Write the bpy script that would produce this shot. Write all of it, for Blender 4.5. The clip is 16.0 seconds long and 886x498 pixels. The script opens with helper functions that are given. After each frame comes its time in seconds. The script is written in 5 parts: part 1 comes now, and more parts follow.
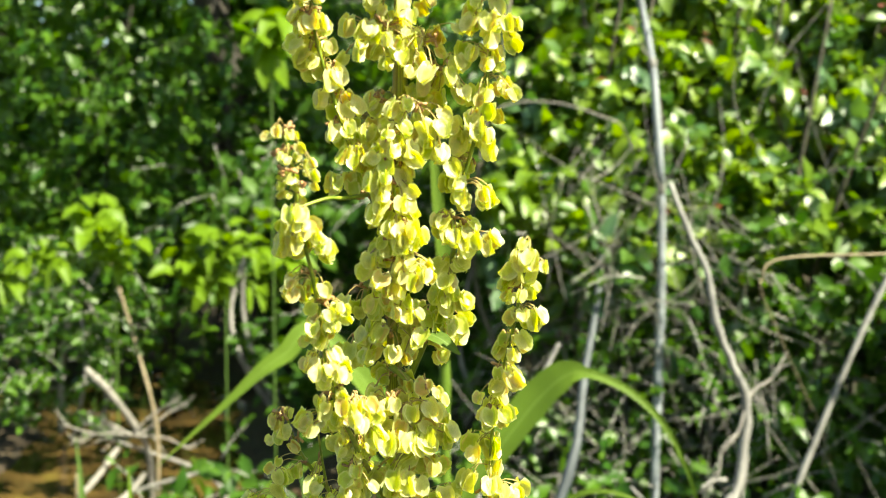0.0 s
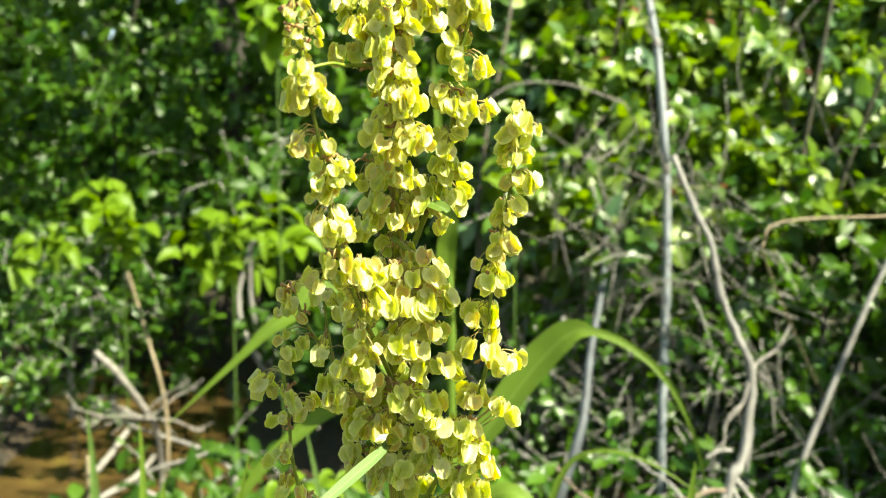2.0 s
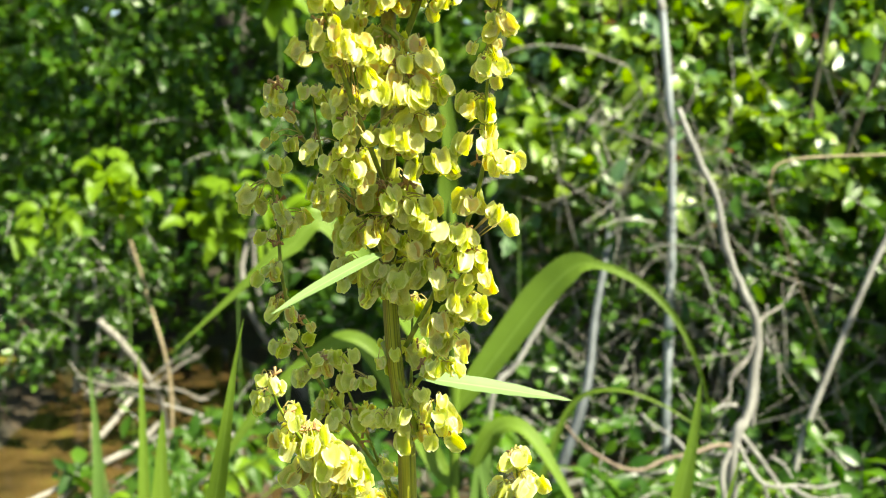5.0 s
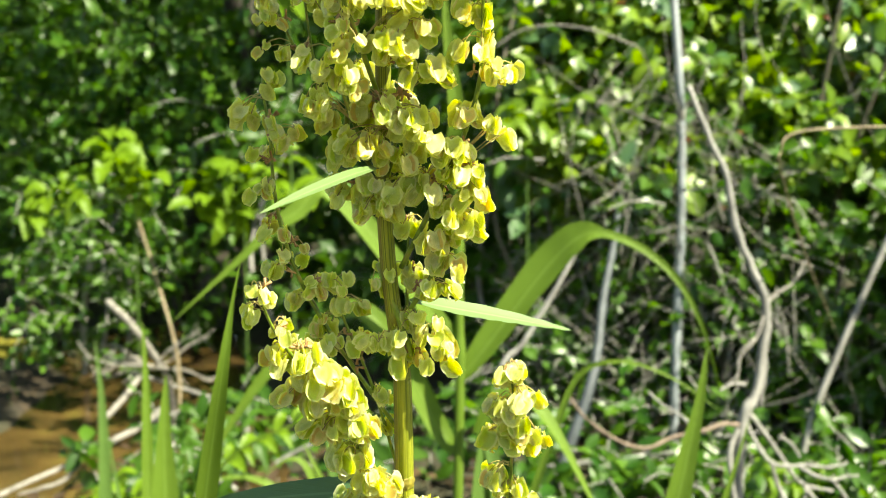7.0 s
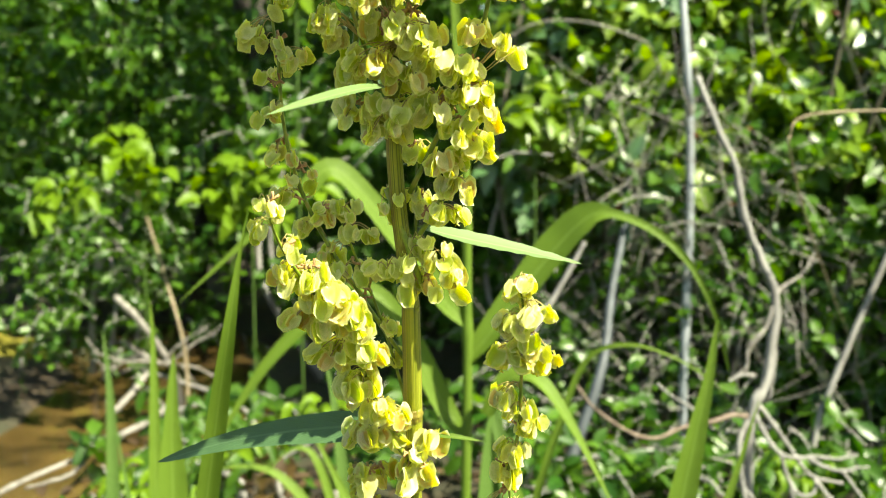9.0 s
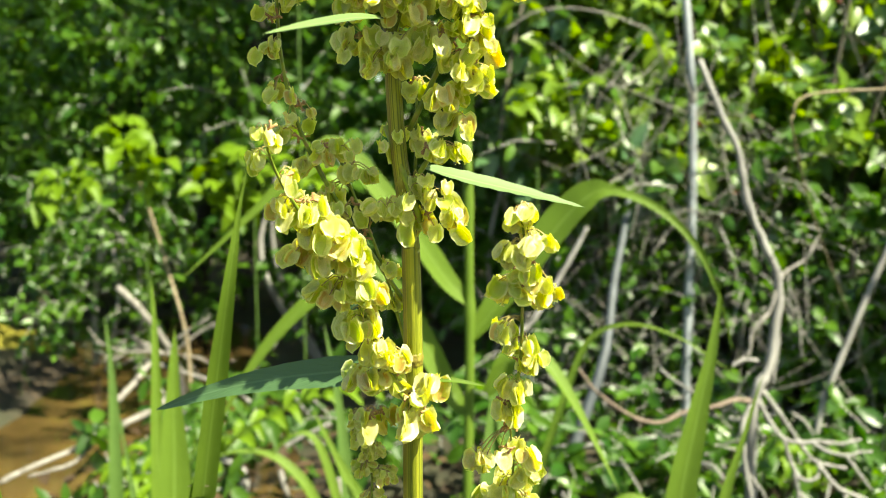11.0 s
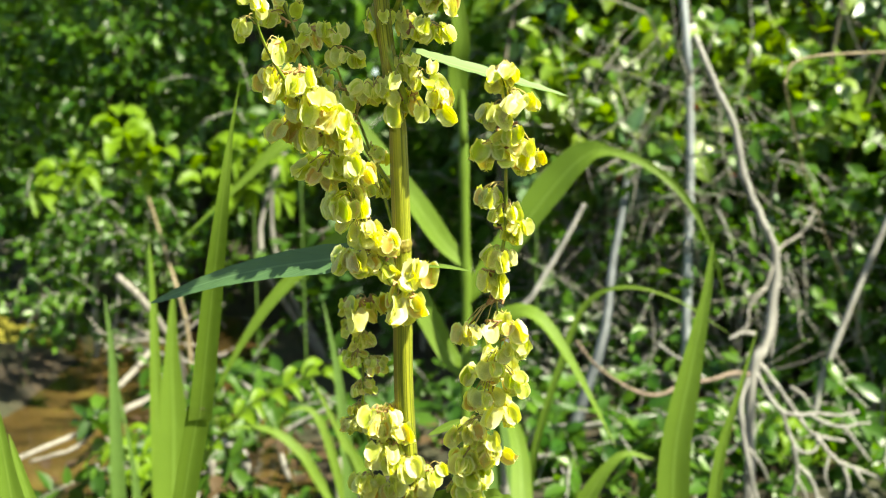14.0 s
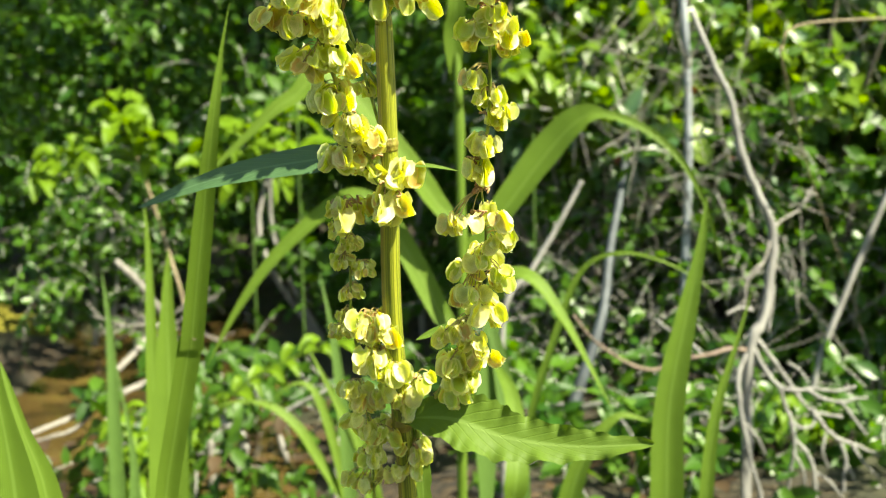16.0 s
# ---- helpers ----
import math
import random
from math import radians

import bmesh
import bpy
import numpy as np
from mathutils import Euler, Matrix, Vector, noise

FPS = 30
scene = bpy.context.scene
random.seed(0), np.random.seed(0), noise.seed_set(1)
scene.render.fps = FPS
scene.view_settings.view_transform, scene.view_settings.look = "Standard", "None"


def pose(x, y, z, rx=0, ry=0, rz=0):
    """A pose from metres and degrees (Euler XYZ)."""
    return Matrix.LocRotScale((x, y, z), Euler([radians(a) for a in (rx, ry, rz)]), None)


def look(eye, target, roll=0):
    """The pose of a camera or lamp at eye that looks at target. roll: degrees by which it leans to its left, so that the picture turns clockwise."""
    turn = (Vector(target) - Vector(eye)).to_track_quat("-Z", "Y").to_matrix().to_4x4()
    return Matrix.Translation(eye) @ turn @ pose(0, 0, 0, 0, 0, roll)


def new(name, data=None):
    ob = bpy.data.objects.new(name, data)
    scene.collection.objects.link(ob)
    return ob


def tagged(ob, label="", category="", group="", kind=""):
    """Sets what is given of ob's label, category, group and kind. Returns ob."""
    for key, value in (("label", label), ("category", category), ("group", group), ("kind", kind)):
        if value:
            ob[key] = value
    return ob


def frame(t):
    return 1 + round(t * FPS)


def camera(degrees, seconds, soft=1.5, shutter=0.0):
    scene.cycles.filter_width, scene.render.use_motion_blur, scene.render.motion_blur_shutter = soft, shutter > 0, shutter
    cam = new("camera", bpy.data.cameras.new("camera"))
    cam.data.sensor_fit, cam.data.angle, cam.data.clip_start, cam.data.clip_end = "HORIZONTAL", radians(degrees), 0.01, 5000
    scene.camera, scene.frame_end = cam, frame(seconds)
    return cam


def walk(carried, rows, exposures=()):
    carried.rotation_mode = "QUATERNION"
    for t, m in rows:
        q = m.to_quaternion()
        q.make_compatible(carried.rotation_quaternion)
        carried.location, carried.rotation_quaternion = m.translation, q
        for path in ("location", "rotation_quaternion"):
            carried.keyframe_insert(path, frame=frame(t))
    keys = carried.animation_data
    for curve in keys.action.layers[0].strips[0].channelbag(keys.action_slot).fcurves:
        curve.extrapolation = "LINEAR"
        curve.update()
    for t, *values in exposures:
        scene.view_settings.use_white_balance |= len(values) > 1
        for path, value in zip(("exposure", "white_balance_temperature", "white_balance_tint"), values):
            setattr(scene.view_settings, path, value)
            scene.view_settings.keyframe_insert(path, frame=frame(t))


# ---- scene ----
cam = camera(47.0, 16.0, soft=1.0)
cam.data.dof.use_dof = True
cam.data.dof.focus_distance = 0.30
cam.data.dof.aperture_fstop = 21.0
METRES, EYE, TILT, LEAN, TURN = 0.24, 0.85, -4.0, 0.0, 0.0
ROWS = [
    (0.0, 0.0, 0.0, 0.0, 0.0, 0.0, -0.0),
    (0.5, -0.0002, -0.0036, -0.0332, 0.1, -0.18, 0.07),
    (1.0, 0.0015, -0.0141, -0.0834, 0.23, -0.47, 0.27),
    (1.5, 0.0039, -0.0318, -0.1154, 0.26, -0.31, 0.38),
    (2.0, 0.0082, -0.0543, -0.141, 0.39, -0.29, 0.36),
    (2.5, 0.0124, -0.0666, -0.1758, 0.45, -0.52, 0.47),
    (3.0, 0.0103, -0.0729, -0.2245, 0.52, -0.93, 0.48),
    (5.5, 0.0257, 0.0162, -0.3839, 0.71, -0.98, 0.45),
    (6.0, 0.0394, 0.0276, -0.3963, 0.83, -1.11, 0.14),
    (6.5, 0.0345, 0.0281, -0.4237, 0.86, -1.23, 0.29),
    (7.0, 0.0339, 0.0256, -0.4579, 1.21, -1.52, 0.24),
    (7.5, 0.032, 0.031, -0.4892, 1.37, -1.12, 0.02),
    (8.0, 0.0222, 0.0449, -0.5152, 1.43, -0.77, -0.23),
    (8.5, 0.0206, 0.0386, -0.5348, 1.51, -1.02, 0.2),
    (9.0, 0.0316, 0.0337, -0.5588, 1.64, -1.21, 0.2),
    (11.5, 0.0339, 0.0469, -0.647, 1.81, -1.43, 0.36),
    (12.0, 0.0335, 0.0442, -0.6655, 1.81, -1.32, 0.42),
    (12.5, 0.0327, 0.0246, -0.6918, 1.84, -1.05, 0.55),
    (13.0, 0.0387, 0.0192, -0.7166, 1.83, -0.95, 0.66),
    (13.5, 0.0441, 0.0181, -0.7502, 1.79, -1.24, 0.93),
    (14.0, 0.0509, 0.0188, -0.7845, 1.8, -1.44, 0.86),
    (14.5, 0.0555, 0.018, -0.8193, 1.82, -1.21, 0.88),
    (15.0, 0.0532, 0.0131, -0.8608, 1.8, -1.21, 0.97),
    (15.5, 0.0602, 0.0105, -0.8868, 1.83, -1.5, 0.89),
    (16.0, 0.0673, 0.0144, -0.9182, 1.8, -1.64, 0.97),
]
walk(cam, [(t, pose(0, 0, EYE, TILT, LEAN, TURN) @ pose(METRES * x, METRES * y, METRES * z, 90 + pitch, roll, yaw)) for t, x, y, z, yaw, pitch, roll in ROWS],
     [(0.0, 1.95, 7800.0, -3.5), (16.0, 1.88, 7800.0, -3.5)])

# ---------------------------------------------------------------- sky and sun
SUN_TO = Vector((0.54, -0.34, 0.77)).normalized()
world = bpy.data.worlds.new("sky")
scene.world = world
world.use_nodes = True
wn = world.node_tree.nodes
wl = world.node_tree.links
sky = wn.new("ShaderNodeTexSky")
sky.sky_type = "NISHITA"
sky.sun_disc = False
sky.sun_elevation = math.asin(SUN_TO.z)
sky.sun_rotation = math.atan2(SUN_TO.x, SUN_TO.y)
wl.new(sky.outputs[0], wn["Background"].inputs[0])
wn["Background"].inputs[1].default_value = 0.077
sun = new("sun", bpy.data.lights.new("sun", "SUN"))
sun.data.energy = 5.0
sun.data.angle = radians(0.55)
sun.data.color = (1.0, 0.97, 0.92)
sun.matrix_world = look(SUN_TO * 20, (0, 0, 0))


# ---------------------------------------------------------------- materials
def mat(name):
    m = bpy.data.materials.new(name)
    m.use_nodes = True
    nt = m.node_tree
    b = nt.nodes["Principled BSDF"]
    return m, nt, b


def node(nt, kind, **inputs):
    n = nt.nodes.new(kind)
    for k, v in inputs.items():
        n.inputs[k.replace("_", " ")].default_value = v
    return n


def ramp(nt, source, stops):
    r = nt.nodes.new("ShaderNodeValToRGB")
    while len(r.color_ramp.elements) < len(stops):
        r.color_ramp.elements.new(0.5)
    for e, (p, c) in zip(r.color_ramp.elements, stops):
        e.position, e.color = p, (*c, 1)
    nt.links.new(source, r.inputs[0])
    return r.outputs[0]


def mix_rgb(nt, fac, a, b, blend="MIX"):
    n = nt.nodes.new("ShaderNodeMix")
    n.data_type, n.blend_type = "RGBA", blend
    for sock, v in ((n.inputs[0], fac), (n.inputs[6], a), (n.inputs[7], b)):
        if hasattr(v, "is_linked"):
            nt.links.new(v, sock)
        else:
            sock.default_value = v if isinstance(v, float) else (*v, 1)
    return n.outputs[2]


def calc(nt, op, a, b=0.0):
    n = nt.nodes.new("ShaderNodeMath")
    n.operation = op
    for sock, v in ((n.inputs[0], a), (n.inputs[1], b)):
        if hasattr(v, "is_linked"):
            nt.links.new(v, sock)
        else:
            sock.default_value = v
    return n.outputs[0]


def noise_of(nt, scale, detail=3.0, coords="Object"):
    tc = nt.nodes.new("ShaderNodeTexCoord")
    n = node(nt, "ShaderNodeTexNoise", Scale=scale, Detail=detail)
    nt.links.new(tc.outputs[coords], n.inputs["Vector"])
    return n.outputs["Fac"]


def bump(nt, b, height, strength, distance):
    n = node(nt, "ShaderNodeBump", Strength=strength, Distance=distance)
    nt.links.new(height, n.inputs["Height"])
    nt.links.new(n.outputs[0], b.inputs["Normal"])


def see_through(nt, b, colour, share):
    """Lets part of the light pass through a thin leaf."""
    t = nt.nodes.new("ShaderNodeBsdfTranslucent")
    nt.links.new(colour, t.inputs[0])
    m = nt.nodes.new("ShaderNodeMixShader")
    m.inputs[0].default_value = share
    nt.links.new(b.outputs[0], m.inputs[1])
    nt.links.new(t.outputs[0], m.inputs[2])
    nt.links.new(m.outputs[0], nt.nodes["Material Output"].inputs[0])


def island(nt):
    return nt.nodes.new("ShaderNodeNewGeometry").outputs["Random Per Island"]


def leaf_material(name, dark, light, through_tint, share=0.4, rough=0.35, spec=0.5, veins=0.0, rib=0.0, side_veins=0.0):
    m, nt, b = mat(name)
    r = island(nt)
    n = noise_of(nt, 45.0)
    c = mix_rgb(nt, r, dark, light)
    c = mix_rgb(nt, calc(nt, "MULTIPLY", n, 0.5), c, tuple(v * 0.55 for v in dark))
    if rib:
        uvr = nt.nodes.new("ShaderNodeUVMap")
        sep = nt.nodes.new("ShaderNodeSeparateXYZ")
        nt.links.new(uvr.outputs[0], sep.inputs[0])
        mid = calc(nt, "ABSOLUTE", calc(nt, "SUBTRACT", sep.outputs[0], 0.5))
        line = ramp(nt, mid, [(rib * 0.5, (1, 1, 1)), (rib, (0, 0, 0))])
        c = mix_rgb(nt, calc(nt, "MULTIPLY", line, 0.25), c, tuple(min(1, v * 1.5 + 0.06) for v in light))
    if side_veins:
        slant = calc(nt, "ADD", calc(nt, "MULTIPLY", sep.outputs[1], side_veins), calc(nt, "MULTIPLY", mid, -6.0))
        saw = calc(nt, "ABSOLUTE", calc(nt, "SUBTRACT", calc(nt, "FRACT", slant), 0.5))
        vein = ramp(nt, saw, [(0.03, (1, 1, 1)), (0.11, (0, 0, 0))])
        c = mix_rgb(nt, calc(nt, "MULTIPLY", vein, 0.16), c, light)
        bump(nt, b, calc(nt, "ADD", vein, calc(nt, "MULTIPLY", noise_of(nt, 180.0), 2.2)), 0.28, -0.0006)
    if veins:
        uv = nt.nodes.new("ShaderNodeUVMap")
        w = node(nt, "ShaderNodeTexWave", Scale=veins, Distortion=0.3)
        w.bands_direction = "X"
        nt.links.new(uv.outputs[0], w.inputs["Vector"])
        c = mix_rgb(nt, calc(nt, "MULTIPLY", w.outputs["Fac"], 0.35), c, light)
        bump(nt, b, w.outputs["Fac"], 0.25, 0.0006)
    nt.links.new(c, b.inputs["Base Color"])
    b.inputs["Roughness"].default_value = rough
    b.inputs["Specular IOR Level"].default_value = spec
    tint = mix_rgb(nt, 1.0, c, through_tint, "MULTIPLY")
    see_through(nt, b, tint, share)
    return m


def bark_material(name, a, c2, scale=60.0, rough=0.8):
    m, nt, b = mat(name)
    tc = nt.nodes.new("ShaderNodeTexCoord")
    mp = node(nt, "ShaderNodeMapping", Scale=(1, 1, 0.25))
    nt.links.new(tc.outputs["Object"], mp.inputs[0])
    n = node(nt, "ShaderNodeTexNoise", Scale=scale, Detail=5.0)
    nt.links.new(mp.outputs[0], n.inputs["Vector"])
    big = noise_of(nt, scale * 0.12)
    c = ramp(nt, n.outputs["Fac"], [(0.3, a), (0.62, c2)])
    c = mix_rgb(nt, calc(nt, "MULTIPLY", big, 0.6), c, tuple(v * 0.5 for v in a))
    nt.links.new(c, b.inputs["Base Color"])
    b.inputs["Roughness"].default_value = rough
    bump(nt, b, n.outputs["Fac"], 0.5, 0.003)
    return m


def fruit_material():
    m, nt, b = mat("papery_fruit")
    uv = nt.nodes.new("ShaderNodeUVMap")
    sep = nt.nodes.new("ShaderNodeSeparateXYZ")
    nt.links.new(uv.outputs[0], sep.inputs[0])
    u = calc(nt, "ABSOLUTE", calc(nt, "SUBTRACT", sep.outputs[0], 0.5))
    r = nt.nodes.new("ShaderNodeObjectInfo").outputs["Random"]
    mixr = calc(nt, "FRACT", calc(nt, "ADD", r, island(nt)))
    c = ramp(nt, mixr, [(0.0, (0.57, 0.69, 0.06)), (0.24, (0.73, 0.78, 0.20)), (0.50, (0.86, 0.84, 0.44)), (0.84, (0.91, 0.80, 0.52)), (0.985, (0.78, 0.46, 0.14))])
    n = noise_of(nt, 420.0, 4.0)
    c = mix_rgb(nt, calc(nt, "MULTIPLY", n, 0.33), c, (0.60, 0.67, 0.065))
    # the greener swelling of the seed, a fine net of veins and a pale thin rim
    down = calc(nt, "SUBTRACT", sep.outputs[1], 0.42)
    far = calc(nt, "SQRT", calc(nt, "ADD", calc(nt, "MULTIPLY", u, u), calc(nt, "MULTIPLY", down, down)))
    seed_spot = ramp(nt, far, [(0.08, (1, 1, 1)), (0.30, (0, 0, 0))])
    c = mix_rgb(nt, calc(nt, "MULTIPLY", seed_spot, 0.55), c, (0.52, 0.54, 0.025))
    v = node(nt, "ShaderNodeTexVoronoi", Scale=9.0)
    v.feature = "DISTANCE_TO_EDGE"
    nt.links.new(uv.outputs[0], v.inputs["Vector"])
    vein = ramp(nt, v.outputs["Distance"], [(0.0, (1, 1, 1)), (0.09, (0, 0, 0))])
    c = mix_rgb(nt, calc(nt, "MULTIPLY", vein, 0.32), c, (0.42, 0.48, 0.02))
    edge = calc(nt, "MAXIMUM", u, calc(nt, "ABSOLUTE", calc(nt, "SUBTRACT", sep.outputs[1], 0.5)))
    rim = ramp(nt, edge, [(0.38, (0, 0, 0)), (0.46, (1, 1, 1))])
    c = mix_rgb(nt, calc(nt, "MULTIPLY", rim, 0.85), c, (0.89, 0.89, 0.56))
    nt.links.new(c, b.inputs["Base Color"])
    b.inputs["Roughness"].default_value = 0.5
    b.inputs["Specular IOR Level"].default_value = 0.8
    b.inputs["Coat Weight"].default_value = 1.0
    b.inputs["Coat Roughness"].default_value = 0.46
    b.inputs["Coat IOR"].default_value = 1.7
    bump(nt, b, vein, 0.3, 0.0002)
    tint = mix_rgb(nt, 1.0, c, (0.98, 0.985, 0.037), "MULTIPLY")
    see_through(nt, b, tint, 0.63)
    return m


def stem_material():
    m, nt, b = mat("ribbed_stem")
    uv = nt.nodes.new("ShaderNodeUVMap")
    mp = node(nt, "ShaderNodeMapping", Scale=(46, 5, 1))
    nt.links.new(uv.outputs[0], mp.inputs[0])
    n = node(nt, "ShaderNodeTexNoise", Scale=1.0, Detail=2.0)
    nt.links.new(mp.outputs[0], n.inputs["Vector"])
    flush = node(nt, "ShaderNodeTexNoise", Scale=0.09, Detail=2.0)
    nt.links.new(mp.outputs[0], flush.inputs["Vector"])
    c = ramp(nt, n.outputs["Fac"], [(0.36, (0.09, 0.115, 0.008)), (0.48, (0.19, 0.215, 0.014)), (0.62, (0.33, 0.33, 0.035))])
    c = mix_rgb(nt, ramp(nt, flush.outputs["Fac"], [(0.47, (0, 0, 0)), (0.62, (0.55, 0.55, 0.55))]), c, (0.24, 0.14, 0.035))
    nt.links.new(c, b.inputs["Base Color"])
    b.inputs["Roughness"].default_value = 0.45
    b.inputs["Subsurface Weight"].default_value = 0.15
    b.inputs["Subsurface Radius"].default_value = (0.002, 0.002, 0.0005)
    bump(nt, b, n.outputs["Fac"], 0.6, 0.0006)
    return m


def ground_material():
    m, nt, b = mat("brown_mud_and_litter")
    n1 = noise_of(nt, 3.0, 6.0)
    n2 = noise_of(nt, 38.0, 6.0)
    c = ramp(nt, n2, [(0.3, (0.006, 0.0045, 0.0025)), (0.5, (0.022, 0.015, 0.007)), (0.7, (0.07, 0.043, 0.018))])
    c = mix_rgb(nt, ramp(nt, n1, [(0.42, (0, 0, 0)), (0.62, (0.8, 0.8, 0.8))]), c, (0.03, 0.033, 0.012))
    nt.links.new(c, b.inputs["Base Color"])
    b.inputs["Roughness"].default_value = 0.85
    bump(nt, b, n2, 0.7, 0.03)
    return m


def water_material():
    m, nt, b = mat("brown_stream_water")
    n = noise_of(nt, 5.0, 5.0)
    c = ramp(nt, n, [(0.35, (0.03, 0.02, 0.008)), (0.6, (0.09, 0.056, 0.018)), (0.75, (0.12, 0.10, 0.02))])
    nt.links.new(c, b.inputs["Base Color"])
    b.inputs["Roughness"].default_value = 0.12
    bump(nt, b, noise_of(nt, 14.0, 3.0), 0.15, 0.01)
    return m


FRUIT = fruit_material()
STEM = stem_material()
def branch_material():
    m, nt, b = mat("green_branch")
    n = noise_of(nt, 260.0, 3.0)
    c = ramp(nt, n, [(0.34, (0.10, 0.15, 0.012)), (0.56, (0.21, 0.27, 0.026)), (0.72, (0.30, 0.24, 0.06))])
    nt.links.new(c, b.inputs["Base Color"])
    b.inputs["Roughness"].default_value = 0.45
    bump(nt, b, n, 0.3, 0.0003)
    return m


BRANCH = branch_material()
PEDICEL = bark_material("reddish_pedicel", (0.378, 0.324, 0.072), (0.540, 0.378, 0.144), 500.0, 0.6)
DRIED = bark_material("withered_brown_flower", (0.30, 0.14, 0.045), (0.56, 0.34, 0.15), 700.0, 0.8)
GROUND = ground_material()
WATER = water_material()
DOCK_LEAF = leaf_material("dock_leaf", (0.085, 0.150, 0.020), (0.130, 0.205, 0.030), (0.95, 1.0, 0.15), 0.35, 0.55, 0.15, rib=0.05, side_veins=14.0)
PALE_LEAF = leaf_material("pale_dock_leaf", (0.119, 0.196, 0.063), (0.168, 0.245, 0.091), (0.95, 1.0, 0.35), 0.25, 0.55, 0.3, rib=0.06)
REED = leaf_material("reed_blade", (0.100, 0.180, 0.020), (0.155, 0.245, 0.032), (0.95, 1.0, 0.16), 0.42, 0.5, 0.2, 7.0, rib=0.05)
REED_DARK = leaf_material("bluish_reed_blade", (0.063, 0.126, 0.025), (0.105, 0.182, 0.038), (0.9, 1.0, 0.22), 0.3, 0.48, 0.3, 7.0)
GLOSSY = leaf_material("glossy_shrub_leaf", (0.050, 0.145, 0.014), (0.28, 0.41, 0.018), (1.0, 1.0, 0.10), 0.48, 0.42, 1.0)
SHADE_LEAF = leaf_material("shaded_thicket_leaf", (0.030, 0.105, 0.010), (0.125, 0.255, 0.018), (1.0, 1.0, 0.15), 0.5, 0.36, 0.5)
BRIGHT_LEAF = leaf_material("young_broad_leaf", (0.085, 0.205, 0.012), (0.225, 0.335, 0.018), (1.0, 1.0, 0.12), 0.5, 0.45, 0.25)
HERB_LEAF = leaf_material("low_herb_leaf", (0.024, 0.078, 0.009), (0.084, 0.180, 0.015), (1.0, 1.0, 0.15), 0.42, 0.45, 0.3)


BLUE_LEAF = leaf_material("bluish_dock_leaf", (0.060, 0.130, 0.050), (0.085, 0.165, 0.062), (0.95, 1.0, 0.3), 0.22, 0.42, 0.5, rib=0.05, side_veins=16.0)
GREY_BARK = bark_material("grey_bark", (0.14, 0.134, 0.122), (0.325, 0.312, 0.285))
BROWN_BARK = bark_material("brown_bark", (0.05, 0.045, 0.03), (0.12, 0.105, 0.07))
# cane bark again, darkened so that the colour carries the stem's shade
SHADE_CANE = bark_material("shaded_bluish_cane", (0.028, 0.036, 0.041), (0.070, 0.083, 0.092), 40.0, 0.6)
CANE = bark_material("bluish_grey_cane", (0.15, 0.17, 0.185), (0.33, 0.355, 0.37), 40.0, 0.6)
GLOSSY_PALE = leaf_material("glossy_bluish_leaf", (0.05, 0.13, 0.045), (0.13, 0.25, 0.09), (1.0, 1.0, 0.2), 0.35, 0.38, 1.0)
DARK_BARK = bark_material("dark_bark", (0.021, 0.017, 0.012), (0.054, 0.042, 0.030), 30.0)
DRY = bark_material("dry_straw", (0.18, 0.138, 0.078), (0.32, 0.262, 0.165), 80.0)
RUSSET = bark_material("russet_twig", (0.10, 0.070, 0.048), (0.22, 0.165, 0.125), 90.0)
TWIG = bark_material("dead_twig", (0.135, 0.124, 0.105), (0.29, 0.268, 0.235), 90.0)
MOSS = leaf_material("yellow_moss", (0.140, 0.133, 0.017), (0.231, 0.203, 0.032), (1.0, 1.0, 0.3), 0.1, 0.9, 0.2)
LITTER = leaf_material("dry_fallen_leaf", (0.020, 0.012, 0.006), (0.090, 0.055, 0.022), (1.0, 0.8, 0.4), 0.15, 0.7, 0.3)
RED_LEAF = leaf_material("reddish_leaf", (0.12, 0.025, 0.009), (0.18, 0.05, 0.018), (1.0, 0.7, 0.3), 0.3, 0.5, 0.4)


# ---------------------------------------------------------------- mesh helpers
def mesh_object(name, verts, faces, material, parent=None, label="", uvs=None, mats=None, smooth=True):
    me = bpy.data.meshes.new(name)
    me.from_pydata([tuple(v) for v in verts], [], faces)
    for m in (material if isinstance(material, (list, tuple)) else [material]):
        me.materials.append(m)
    if mats is not None:
        me.polygons.foreach_set("material_index", mats)
    if uvs is not None:
        layer = me.uv_layers.new(name="uv")
        idx = np.empty(len(me.loops), dtype=np.int32)
        me.loops.foreach_get("vertex_index", idx)
        layer.data.foreach_set("uv", np.asarray(uvs, dtype=np.float32)[idx].ravel())
    if smooth:
        me.polygons.foreach_set("use_smooth", [True] * len(me.polygons))
    me.update()
    ob = new(name, me)
    if parent:
        ob.parent = parent
    if label:
        ob["label"] = label
    return ob


def thing(name, at, label, category, group="", kind=""):
    ob = new(name)
    ob.empty_display_size = 0.05
    ob.location = at
    return tagged(ob, label, category, group, kind)


def under(ob, parent):
    """Parents ob to a thing without moving it."""
    ob.parent = parent
    base = parent.location if parent.parent is None else parent.location + parent.parent.location
    ob.matrix_parent_inverse = Matrix.Translation(-base)
    return ob


